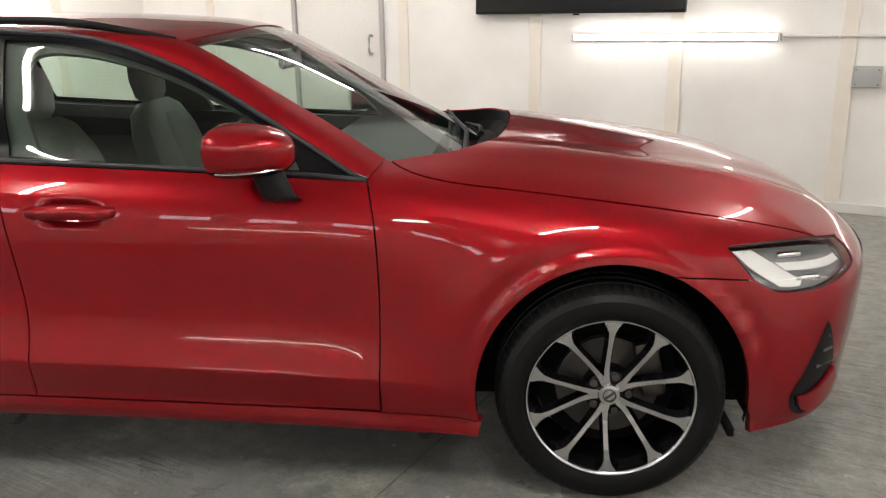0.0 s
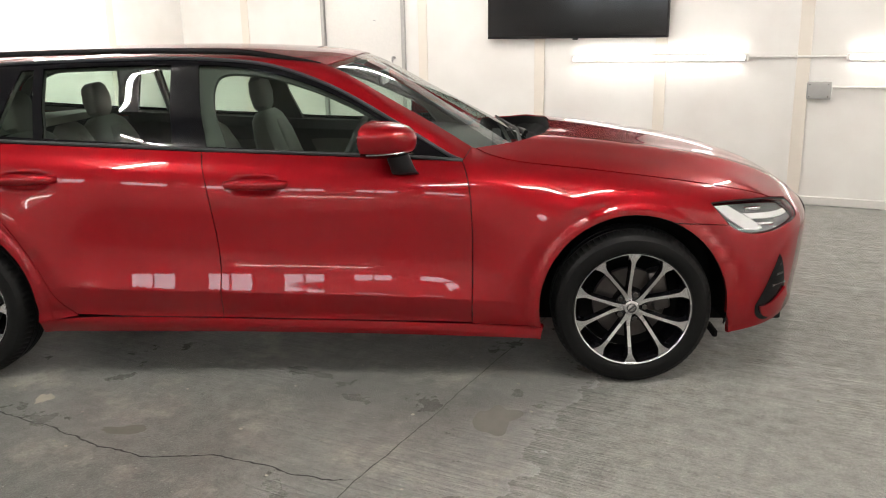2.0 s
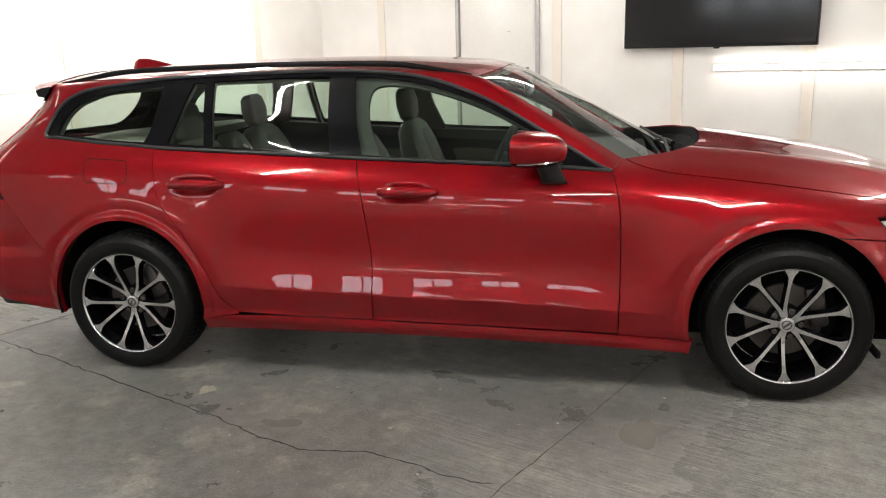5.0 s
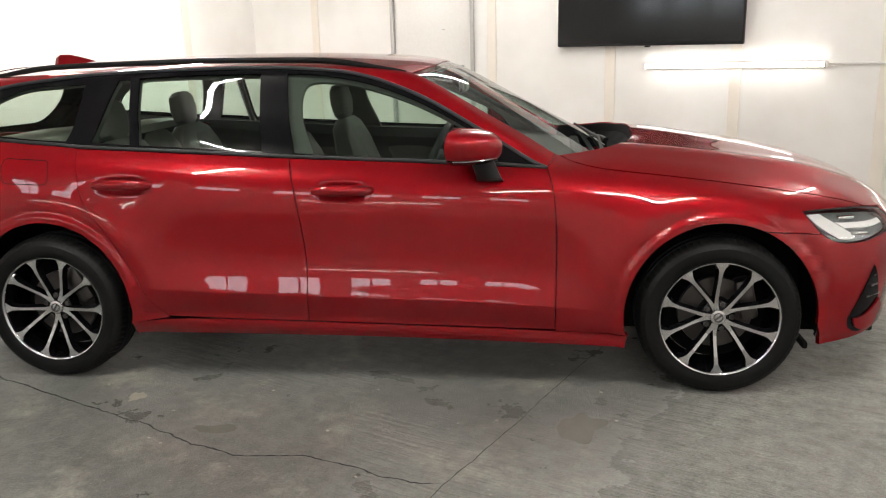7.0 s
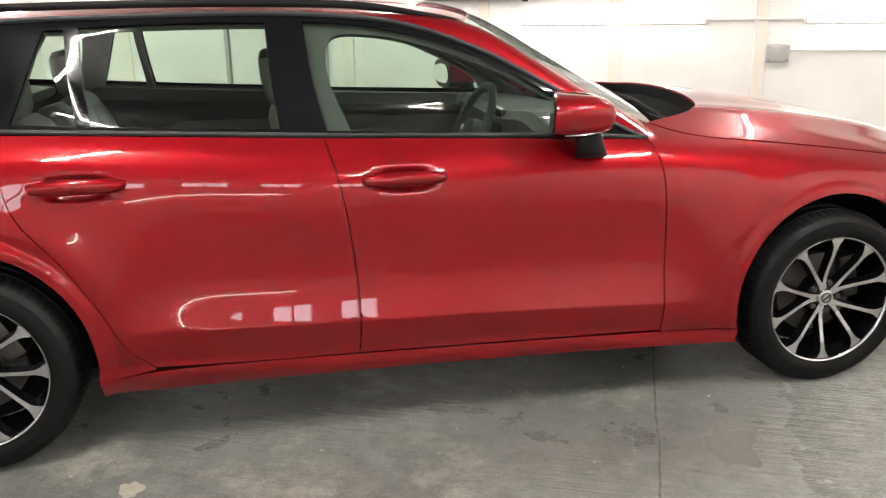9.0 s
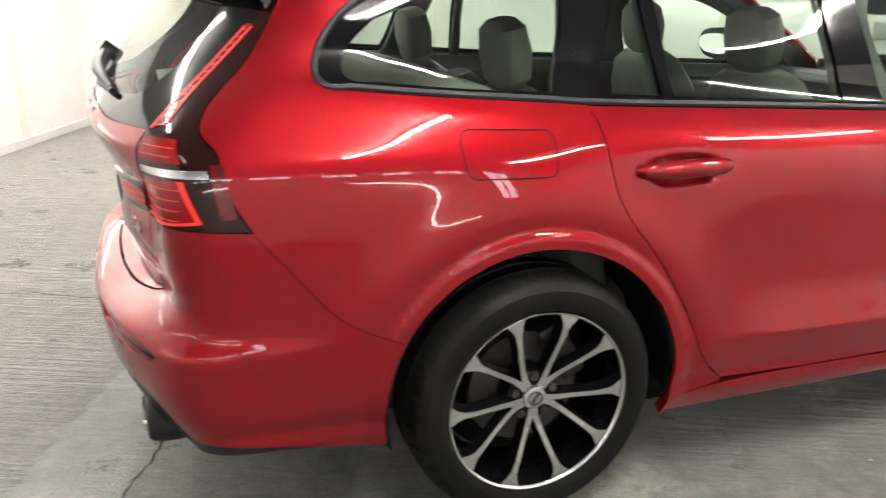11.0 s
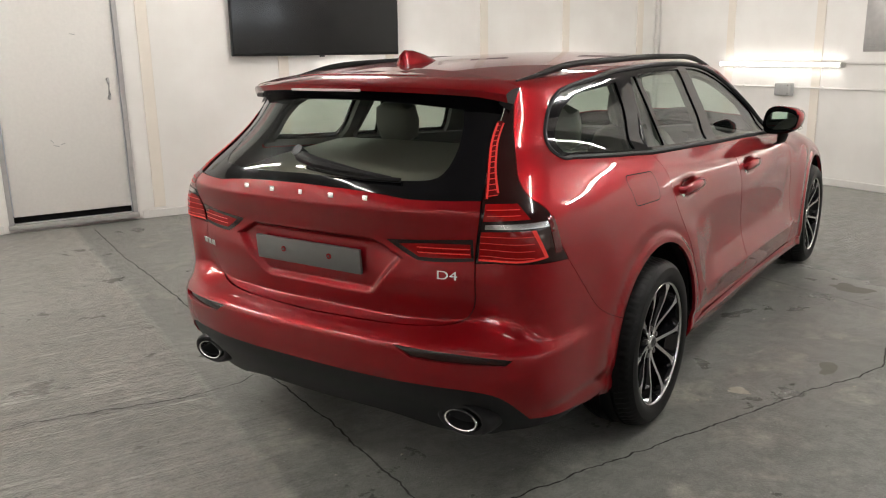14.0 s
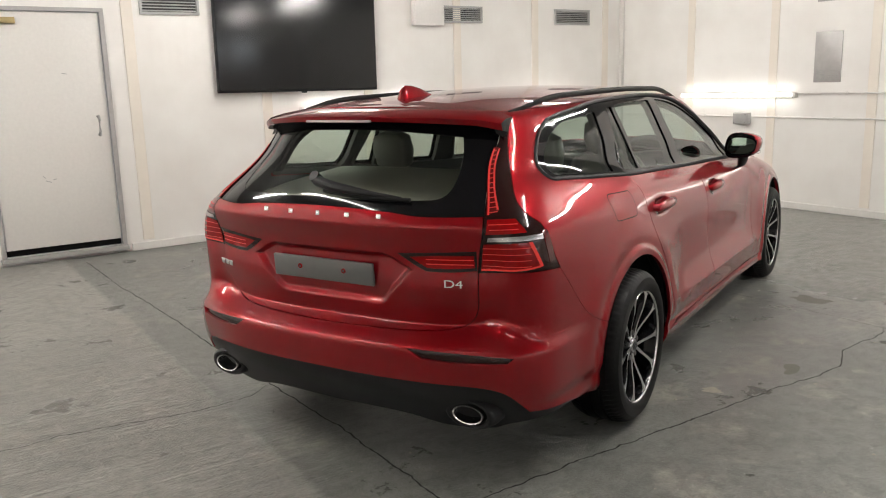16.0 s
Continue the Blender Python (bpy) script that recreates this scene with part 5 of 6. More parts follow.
tube_along(bm, [(1.818, -0.984, 0.972), (1.873, -0.993, 0.974), (1.938, -0.980, 0.978), (1.983, -0.935, 0.981)], 0.0028, 6)
pair("indicator", bm, CHROME, mirrors, "thin clear indicator strip")

# fuel flap on the near side only
def flap_at(x, z):
    return x + 0.045, z - 0.002


flap = chain(*[rings(curve2([flap_at(*q) for q in row], st)) for row, st in (
    ([(-0.188, 0.879), (-0.048, 0.875)], 0.02), ([(-0.048, 0.875), (-0.016, 0.881), (-0.008, 0.904)], 0.008), ([(-0.008, 0.904), (-0.010, 0.944)], 0.02), ([(-0.010, 0.944), (-0.020, 0.972), (-0.053, 0.977)], 0.008),
    ([(-0.053, 0.977), (-0.193, 0.983)], 0.02), ([(-0.193, 0.983), (-0.226, 0.979), (-0.236, 0.954)], 0.008), ([(-0.236, 0.954), (-0.230, 0.914)], 0.02), ([(-0.230, 0.914), (-0.220, 0.885), (-0.188, 0.879)], 0.008))])
groove = shrink(flap, -0.0016)
skin("fuel_flap_gap", groove, UNDER, car, holes=(shrink(flap, 0.0016),), depth=-0.0006, gap=0.0, lip=0.0, du=0.5, dv=0.5)

# windscreen cowl, wipers
bm = bmesh.new()
rows = []
for i in range(25):
    y = -0.56 + 1.12 * i / 24
    a = abs(y)
    xa = float(np.interp(a, [0, 0.25, 0.45, 0.56], [2.475, 2.460, 2.43, 2.39]))
    xb = float(np.interp(a, [0, 0.25, 0.45, 0.56], [2.585, 2.573, 2.53, 2.45]))
    WELL[0] = True
    za = float(top_surface(np.array([[xa, y]]))[0, 2]) + 0.002
    WELL[0] = False
    zb = float(top_surface(np.array([[xb + 0.01, y]]))[0, 2]) - 0.034
    rows.append([bm.verts.new((xa, y, za)), bm.verts.new(((xa + xb) / 2, y, min(za, zb) - 0.012)), bm.verts.new((xb, y, zb)), bm.verts.new((xb + 0.04, y, zb - 0.02))])
for a, b in zip(rows, rows[1:]):
    for j in range(3):
        bm.faces.new((a[j], a[j + 1], b[j + 1], b[j]))
part("cowl", bm, UNDER, car, "black plastic scuttle panel")

bm = bmesh.new()
rows = []
rear_rim = curve2([(2.58, 0.0), (2.568, -0.25), (2.525, -0.45), (2.44, -0.565), (2.34, -0.620), (2.245, -0.662)])
rim = rear_rim[::-1] + [(x, -y) for x, y in rear_rim[1:]]
for (x, y), zt in zip(rim, top_surface(np.array(rim) + [0.008, 0.0])[:, 2] - 0.005):
    k = 1 - 0.006 / 0.6
    rows.append([bm.verts.new((x - 0.004, y * k, zt)), bm.verts.new((x - 0.010, y * k, zt - 0.03)), bm.verts.new((x - 0.012, y * k, zt - 0.13))])
for a, b in zip(rows, rows[1:]):
    for j in range(2):
        bm.faces.new((a[j], a[j + 1], b[j + 1], b[j]))
part("scuttle_wall", bm, UNDER, car, "black plastic wall of the wiper well")


def screen_point(x, y, up):
    WELL[0] = True
    p = top_surface(np.array([[x, y]]))
    n = normal_at(p)[0]
    WELL[0] = False
    return Vector(p[0]) + Vector(n) * up


for a, b, c in (((2.44, -0.52), (2.42, -0.10), (2.32, 0.32)), ((2.47, 0.02), (2.45, 0.36), (2.38, 0.54))):
    bm = bmesh.new()
    p0, p1, p2 = screen_point(*a, 0.006), screen_point(*b, 0.012), screen_point(*c, 0.010)
    tube_along(bm, [p0, p0.lerp(p1, 0.5) + Vector((0, 0, 0.003)), p1, p1.lerp(p2, 0.5), p2], [0.012, 0.010, 0.008, 0.006, 0.005], 8)
    w = part("wiper", bm, RUBBER, car, "black windscreen wiper")
    bm = bmesh.new()
    q0, q1 = screen_point(a[0] - 0.05, a[1] + 0.05, 0.007), screen_point(c[0] + 0.01, c[1] + 0.08, 0.007)
    tube_along(bm, [q0.lerp(q1, t) + Vector((0, 0, 0.004 * math.sin(math.pi * t))) for t in (0, 0.25, 0.5, 0.75, 1)], 0.009, 8)
    part("blade", bm, RUBBER, w)

# ---------------------------------------------------------------- front lamps and grille
def poly3(*rows):
    return chain(*[ring3(r) for r in rows])


housings = skin("housing", head_outline, simple("lamp_housing", (0.20, 0.205, 0.21), 0.22, metal=0.5), headlamps[0], mirror=True, depth=0.028, lip=0.0)
housings[1].parent = headlamps[1]
bars = [poly3([(3.20, -0.86, 0.741), (3.262, -0.85, 0.743)], [(3.262, -0.85, 0.743), (3.325, -0.84, 0.70), (3.39, -0.83, 0.655)], [(3.39, -0.83, 0.655), (3.385, -0.83, 0.638), (3.325, -0.845, 0.637)], [(3.325, -0.845, 0.637), (3.25, -0.86, 0.69), (3.20, -0.86, 0.741)]),
        poly3([(3.32, -0.845, 0.706), (3.45, -0.80, 0.708), (3.525, -0.73, 0.712)], [(3.525, -0.73, 0.712), (3.53, -0.73, 0.692)], [(3.53, -0.73, 0.692), (3.46, -0.80, 0.683), (3.35, -0.84, 0.681)])]
for bpoly in bars:
    for ob, par in zip(skin("light_guide", bpoly, WHITEREFL, None, mirror=True, depth=0.014, lip=0.02, du=0.02, label="white daytime light guide"), headlamps):
        ob.parent = par
for z0, x0 in ((0.728, 3.36), (0.662, 3.41)):
    bm = bmesh.new()
    p, n = on_flank(x0, z0, -0.022)
    box(bm, (0, 0, 0), (0.075, 0.020, 0.014), 0.005, m=Matrix.Translation(p) @ Matrix.Rotation(math.atan2(n.x, -n.y), 4, "Z"))
    pair("lamp_module", bm, CHROME, headlamps, "chrome lamp module")
lens_edge = skin("lamp_seal", head_outline, BLACK, None, holes=(shrink(head_outline, 0.0022),), gap=0.0006, depth=0.0015, lip=0.005, mirror=True, du=0.5, dv=0.5)
for ob, par in zip(lens_edge, headlamps):
    ob.parent = par
# lower air inlet surround
fog_out = poly3([(3.478, -0.827, 0.530), (3.43, -0.84, 0.43), (3.372, -0.852, 0.322)], [(3.372, -0.852, 0.322), (3.375, -0.852, 0.285), (3.40, -0.846, 0.262), (3.435, -0.84, 0.258)], [(3.435, -0.84, 0.258), (3.50, -0.81, 0.285), (3.552, -0.775, 0.325)], [(3.552, -0.775, 0.325), (3.525, -0.80, 0.40), (3.495, -0.82, 0.50), (3.478, -0.827, 0.530)])
fog_wing = poly3([(3.392, -0.85, 0.318), (3.425, -0.84, 0.322), (3.475, -0.82, 0.346), (3.515, -0.79, 0.385)], [(3.515, -0.79, 0.385), (3.548, -0.775, 0.345)], [(3.548, -0.775, 0.340), (3.50, -0.81, 0.288), (3.44, -0.835, 0.270), (3.405, -0.845, 0.280), (3.392, -0.85, 0.318)])
skin("air_inlet", fog_out, GLOSSBLACK, car, mirror=True, depth=-0.003, gap=0.0, lip=0.004, dv=0.02, label="black lower air inlet surround")
skin("inlet_blade", fog_wing, RED, car, mirror=True, depth=-0.012, gap=0.0, lip=0.008, dv=0.012)
for z in (0.40, 0.445, 0.485):
    bm = bmesh.new()
    x = 3.425 + (z - 0.36) * 0.38
    p0, _ = on_flank(x + 0.006, z, 0.001)
    p1, _ = on_flank(3.512 - (z - 0.40) * 0.42, z + 0.004, 0.001)
    tube_along(bm, [p0, p0.lerp(p1, 0.5), p1], 0.005, 6)
    pair("inlet_slat", bm, STEEL, (car, car))
grille = poly3([(3.66, 0.0, 0.68), (3.64, -0.30, 0.68), (3.62, -0.42, 0.67)], [(3.62, -0.42, 0.67), (3.66, -0.40, 0.44)], [(3.66, -0.40, 0.44), (3.69, -0.25, 0.40), (3.70, 0.0, 0.40)])
skin("grille", grille, BLACK, car, weld=True, depth=-0.004, gap=0.0, lip=0.006, label="black radiator grille")

# ---------------------------------------------------------------- tail
# spoiler: carries the roof line back over the window
bm = bmesh.new()
rows = []
for i in range(33):
    y = -0.572 + 1.144 * i / 32
    a = abs(y) / 0.572
    x_in = -0.50
    x_tip = -0.815 + 0.225 * a**2.4
    yy = min(abs(y), 0.512) * (1 if y > 0 else -1)
    z_in = float(top_surface(np.array([[x_in, yy]]))[0, 2]) + 0.003 - 0.35 * max(0, abs(y) - 0.512)
    z_tip = z_in - 0.125 * (x_in - x_tip)
    drop = 0.026 + 0.008 * a**6
    rows.append([bm.verts.new(p) for p in ((x_in, y, z_in), ((x_in + x_tip) / 2, y, (z_in + z_tip) / 2 + 0.003), (x_tip + 0.02, y, z_tip + 0.002), (x_tip, y, z_tip - 0.008), (x_tip + 0.010, y, z_tip - drop), (x_tip + 0.045, y, z_tip - drop - 0.006), (x_in - 0.06, y, z_in - 0.072))])
for a, b in zip(rows, rows[1:]):
    for j in range(6):
        f = bm.faces.new((a[j], a[j + 1], b[j + 1], b[j]))
        f.material_index = 0 if j < 4 else 1
bm.faces.new(rows[0]).material_index = 1
bm.faces.new(rows[-1][::-1]).material_index = 1
spoiler = part("spoiler", bm, (RED, GLOSSBLACK), tailgate, "red roof spoiler with a black underside", sharp=40)
bm = bmesh.new()
box(bm, (-0.8085, 0.0, 1.300), (0.014, 0.30, 0.009), 0.003)
part("brake_light", bm, simple("pale_lens", (0.55, 0.42, 0.42), 0.15, coat=1.0), tailgate, "slim high-level brake light")

# tail lamp details
lit = [poly3([(-0.600, -0.545, 1.198), (-0.677, -0.562, 1.126), (-0.759, -0.601, 1.050), (-0.828, -0.634, 0.985)], [(-0.828, -0.634, 0.985), (-0.785, -0.660, 1.000)], [(-0.785, -0.660, 1.000), (-0.732, -0.618, 1.061), (-0.656, -0.580, 1.131), (-0.588, -0.561, 1.197)]),
       poly3([(-0.836, -0.642, 0.974), (-0.780, -0.722, 0.974)], [(-0.780, -0.722, 0.974), (-0.774, -0.760, 0.930)], [(-0.774, -0.760, 0.930), (-0.810, -0.712, 0.928), (-0.846, -0.640, 0.926)]),
       poly3([(-0.848, -0.634, 0.892), (-0.815, -0.710, 0.896), (-0.776, -0.772, 0.898)], [(-0.776, -0.772, 0.898), (-0.748, -0.803, 0.812)], [(-0.748, -0.803, 0.812), (-0.80, -0.730, 0.803), (-0.842, -0.620, 0.798)]),
       poly3([(-0.722, -0.790, 0.932), (-0.700, -0.806, 0.930)], [(-0.700, -0.806, 0.930), (-0.676, -0.822, 0.822)], [(-0.676, -0.822, 0.822), (-0.706, -0.812, 0.818)], [(-0.706, -0.812, 0.818), (-0.722, -0.790, 0.932)])]
for k, pl in enumerate(lit):
    for ob, par in zip(skin("red_lens", pl, DIMLENS if k in (0, 3) else REDLENS, None, mirror=True, depth=-0.0015, gap=0.0, lip=0.001, dv=0.012, label="bright red lamp segment"), tail_lamps):
        ob.parent = par
strips = [poly3([(-0.605, -0.547, 1.192), (-0.677, -0.564, 1.124), (-0.757, -0.603, 1.049), (-0.822, -0.636, 0.988)], [(-0.818, -0.640, 0.986), (-0.752, -0.607, 1.047), (-0.672, -0.568, 1.122), (-0.601, -0.551, 1.190)]),
          poly3([(-0.592, -0.560, 1.190), (-0.660, -0.577, 1.129), (-0.735, -0.615, 1.060), (-0.790, -0.655, 1.002)], [(-0.784, -0.659, 1.002), (-0.730, -0.619, 1.060), (-0.655, -0.581, 1.129), (-0.587, -0.564, 1.190)])]
edge = natural([0.985, 1.05, 1.126, 1.198], [-0.826, -0.759, -0.677, -0.600]), natural([0.985, 1.05, 1.126, 1.198], [-0.634, -0.601, -0.562, -0.545])
for i in range(14):
    z = 0.994 + 0.0145 * i
    xe, ye = float(edge[0](z)), float(edge[1](z))
    w = 1.0 - 0.045 * i
    strips.append(poly3([(xe + 0.003, ye - 0.003, z), (xe + 0.036 * w, ye - 0.020 * w, z + 0.003)], [(xe + 0.036 * w, ye - 0.020 * w, z + 0.0014), (xe + 0.003, ye - 0.003, z - 0.0016)]))
for z in (0.815, 0.836, 0.857, 0.878):
    strips.append(poly3([(-0.843, -0.628, z + 0.001), (-0.81, -0.715, z + 0.002), (-0.775, -0.770, z + 0.003)], [(-0.775, -0.770, z + 0.001), (-0.81, -0.715, z), (-0.843, -0.628, z - 0.001)]))
for z in (0.942, 0.958):
    strips.append(poly3([(-0.838, -0.648, z + 0.001), (-0.785, -0.730, z + 0.001)], [(-0.785, -0.730, z - 0.001), (-0.838, -0.648, z - 0.001)]))
strips.append(poly3([(-0.783, -0.768, 0.898), (-0.773, -0.778, 0.898)], [(-0.773, -0.778, 0.898), (-0.744, -0.806, 0.814)], [(-0.744, -0.806, 0.814), (-0.753, -0.800, 0.812)], [(-0.753, -0.800, 0.812), (-0.783, -0.768, 0.898)]))
strips.append(poly3([(-0.842, -0.622, 0.804), (-0.80, -0.732, 0.809), (-0.748, -0.804, 0.818)], [(-0.746, -0.804, 0.812), (-0.80, -0.732, 0.803), (-0.842, -0.622, 0.798)]))
for pl in strips:
    for ob, par in zip(skin("glow_line", pl, REDGLOW, None, mirror=True, depth=-0.003, gap=0.0, lip=0.001, du=0.5, dv=0.5, label="thin glowing red line"), tail_lamps):
        ob.parent = par
silver_bar = poly3([(-0.845, -0.648, 0.916), (-0.79, -0.732, 0.918), (-0.728, -0.794, 0.920)], [(-0.728, -0.794, 0.920), (-0.726, -0.800, 0.904)], [(-0.726, -0.800, 0.904), (-0.79, -0.736, 0.903), (-0.845, -0.646, 0.902)])
for ob, par in zip(skin("silver_bar", silver_bar, SILVER, None, mirror=True, depth=-0.003, gap=0.0, lip=0.002, label="silver reversing light bar"), tail_lamps):
    ob.parent = par
inner = poly3([(-0.912, -0.325, 0.848), (-0.895, -0.45, 0.856), (-0.848, -0.606, 0.866)], [(-0.848, -0.606, 0.866), (-0.843, -0.606, 0.796)], [(-0.843, -0.606, 0.796), (-0.875, -0.52, 0.788), (-0.893, -0.43, 0.788)], [(-0.893, -0.43, 0.788), (-0.902, -0.385, 0.810), (-0.912, -0.325, 0.848)])
inner_lamps = skin("inner_lamp", inner, DARKLENS, tailgate, mirror=True, depth=-0.002, gap=0.0, lip=0.006, label="smoked red lamp on the tailgate")
inner_red = poly3([(-0.905, -0.37, 0.838), (-0.885, -0.46, 0.846), (-0.85, -0.598, 0.850)], [(-0.85, -0.598, 0.850), (-0.845, -0.598, 0.806)], [(-0.845, -0.598, 0.806), (-0.875, -0.51, 0.800), (-0.893, -0.435, 0.800)], [(-0.893, -0.435, 0.800), (-0.905, -0.37, 0.838)])
for ob, par in zip(skin("red_lens", inner_red, REDLENS, None, mirror=True, depth=-0.0035, gap=0.0, lip=0.001), inner_lamps):
    ob.parent = par
for z in (0.815, 0.832):
    pl = poly3([(-0.889, -0.43, z + 0.0015), (-0.87, -0.51, z + 0.0025), (-0.846, -0.595, z + 0.004)], [(-0.846, -0.595, z + 0.001), (-0.87, -0.51, z - 0.0005), (-0.889, -0.43, z - 0.0015)])
    for ob, par in zip(skin("glow_line", pl, REDGLOW, None, mirror=True, depth=-0.005, gap=0.0, lip=0.001, du=0.5, dv=0.5), inner_lamps):
        ob.parent = par


def on_tail(y, z, out=0.0):
    p = cast(np.array([[RX, y, z]]), np.array([[-1.0, 0.0, 0.0]]))
    n = normal_at(p)[0]
    return Vector(p[0]) + Vector(n) * out, Vector(n)


# blank plate holder
pc, _ = on_tail(0.01, 0.76, 0.0)
plate_m = Matrix.Translation((pc.x - 0.004, 0.026, 0.756)) @ Matrix.Rotation(radians(-4), 4, "Y")
bm = bmesh.new()
box(bm, (-0.006, 0, 0), (0.012, 0.478, 0.086), 0.003, m=plate_m)
holder = part("plate_holder", bm, PLATE, tailgate, "blank grey plate holder")
for y in (-0.105, 0.105):
    bm = bmesh.new()
    rod(bm, plate_m @ Vector((-0.011, y, 0.004)), plate_m @ Vector((-0.0145, y, 0.004)), 0.010, 14)
    part("screw", bm, REDLENS, holder, "red screw cap")
    bm = bmesh.new()
    rod(bm, plate_m @ Vector((-0.014, y, 0.004)), plate_m @ Vector((-0.0155, y, 0.004)), 0.0045, 10)
    part("screw_head", bm, DASH, holder)

# chrome maker's marks, kept as plain blocks
for i, w in enumerate((0.027, 0.025, 0.021, 0.027, 0.025)):
    y = 0.247 - 0.131 * i
    p, n = on_tail(y, 0.980, 0.001)
    bm = bmesh.new()
    box(bm, (0, 0, 0), (0.004, w * 0.8, 0.017), 0.0015, m=Matrix.Translation(p) @ Matrix.Rotation(radians(8), 4, "Y"))
    part("emblem_block", bm, CHROME, tailgate, "plain chrome emblem block")
for j, (y, w) in enumerate(((0.625, 0.030), (0.590, 0.028), (0.556, 0.028))):
    p, n = on_tail(y, 0.722, 0.002)
    bm = bmesh.new()
    m = Matrix.Translation(p) @ n.to_track_quat("Z", "Y").to_matrix().to_4x4()
    box(bm, (0, 0, 0), (0.022, w, 0.004) if abs((m.to_3x3() @ Vector((1, 0, 0))).z) > 0.5 else (w, 0.022, 0.004), 0.001, m=m)
    part("model_block", bm, CHROME, tailgate, "plain chrome badge block")
# engine badge
p, n = on_tail(-0.527, 0.746, 0.001)
txt = bpy.data.curves.new("badge_text", "FONT")
txt.body, txt.size, txt.extrude, txt.align_x, txt.align_y = "D4", 0.046, 0.0022, "CENTER", "CENTER"
tmp = new("badge_tmp", txt)
mesh = bpy.data.meshes.new_from_object(tmp.evaluated_get(bpy.context.evaluated_depsgraph_get()))
bpy.data.objects.remove(tmp)
zax = n
yax = (Vector((0, 0, 1)) - n * n.z).normalized()
xax = yax.cross(zax)
bm = bmesh.new()
bm.from_mesh(mesh)
bmesh.ops.transform(bm, matrix=Matrix.Translation(p) @ Matrix((xax, yax, zax)).transposed().to_4x4() @ Matrix.Diagonal((1.25, 0.85, 1, 1)), verts=bm.verts)
part("engine_badge", bm, CHROME, tailgate, "chrome engine badge", smooth=False)

# rear wiper
bm = bmesh.new()
q = [on_tail(y, z, o)[0] for y, z, o in ((0.052, 1.086, 0.012), (0.02, 1.078, 0.018), (-0.06, 1.062, 0.020), (-0.15, 1.052, 0.018), (-0.24, 1.045, 0.012), (-0.34, 1.036, 0.009))]
tube_along(bm, q, [0.010, 0.020, 0.020, 0.017, 0.009, 0.005], 10)
wiper = part("rear_wiper", bm, BLACK, tailgate, "black rear wiper")
bm = bmesh.new()
rod(bm, on_tail(0.03, 1.088, -0.004)[0], on_tail(0.03, 1.088, 0.038)[0], 0.020, 14)
part("wiper_pivot", bm, BLACK, wiper)
bm = bmesh.new()
tube_along(bm, [on_tail(y, z, 0.008)[0] for y, z in ((-0.02, 1.052), (-0.12, 1.042), (-0.25, 1.033), (-0.375, 1.030))], 0.008, 8)
part("blade", bm, RUBBER, wiper)

# tail pipes
for sy in (-1, 1):
    bm = bmesh.new()
    prof = [(0.0, 0.10), (0.040, 0.10), (0.041, 0.012), (0.043, 0.0), (0.0475, -0.002), (0.050, 0.006), (0.050, 0.11)]
    spin(bm, prof, 36, axis="z")
    m = Matrix.Translation((-0.906, sy * 0.590, 0.290)) @ Matrix.Rotation(radians(90), 4, "Y") @ Matrix.Diagonal((0.72, 1.28, 1, 1))
    bmesh.ops.transform(bm, matrix=m, verts=bm.verts)
    pipe = part("tail_pipe", bm, CHROME, car, "oval chrome tail pipe", sharp=50)
    bm = bmesh.new()
    spin(bm, [(0.053, 0.10), (0.054, 0.02), (0.058, 0.008), (0.068, 0.006), (0.078, 0.016), (0.084, 0.05), (0.084, 0.10)], 36, axis="z")
    bmesh.ops.transform(bm, matrix=m, verts=bm.verts)
    part("pipe_surround", bm, BLACK, rear_bumper, "black recess round the tail pipe", sharp=50)

# bright strips on the belt line and window seals
ring_pts = belt_f[:-1] + belt_r[:-1] + belt_q[:-1] + dlo_tail[:-1] + dlo_top[:-1]
bm = bmesh.new()
low_count = len(belt_f) + len(belt_r) + len(belt_q) - 3
loop = flank_row([(x, z + 0.006 * min(1.0, max(0.0, 1 - (i - low_count) / 10), i / 8) if i >= low_count or i < 8 else z + 0.006) for i, (x, z) in enumerate(ring_pts)], 0.001)[0]
loop = [p for i, p in enumerate(loop) if i == 0 or (p - loop[i - 1]).length > 0.004]
tube_along(bm, loop + loop[:1], 0.0075, 6, 1.1)
pair("window_trim", bm, SEAL, (car, car), "satin dark grey trim round the side windows")

# ---------------------------------------------------------------- interior
def loft(bm, sections, n=20, power=0.55):
    """Rounded body through sections: centre, half width (y), half depth and the depth's direction."""
    rows = []
    for c, w, d, ax in sections:
        c, ax = Vector(c), Vector(ax).normalized()
        ring = []
        for k in range(n):
            a = 2 * math.pi * k / n
            cy, sx = math.cos(a), math.sin(a)
            ring.append(bm.verts.new(c + Vector((0, 1, 0)) * w * math.copysign(abs(cy) ** power, cy) + ax * d * math.copysign(abs(sx) ** power, sx)))
        rows.append(ring)
    for a, b in zip(rows, rows[1:]):
        for k in range(n):
            bm.faces.new((a[k], a[(k + 1) % n], b[(k + 1) % n], b[k]))
    bm.faces.new(rows[0][::-1])
    bm.faces.new(rows[-1])


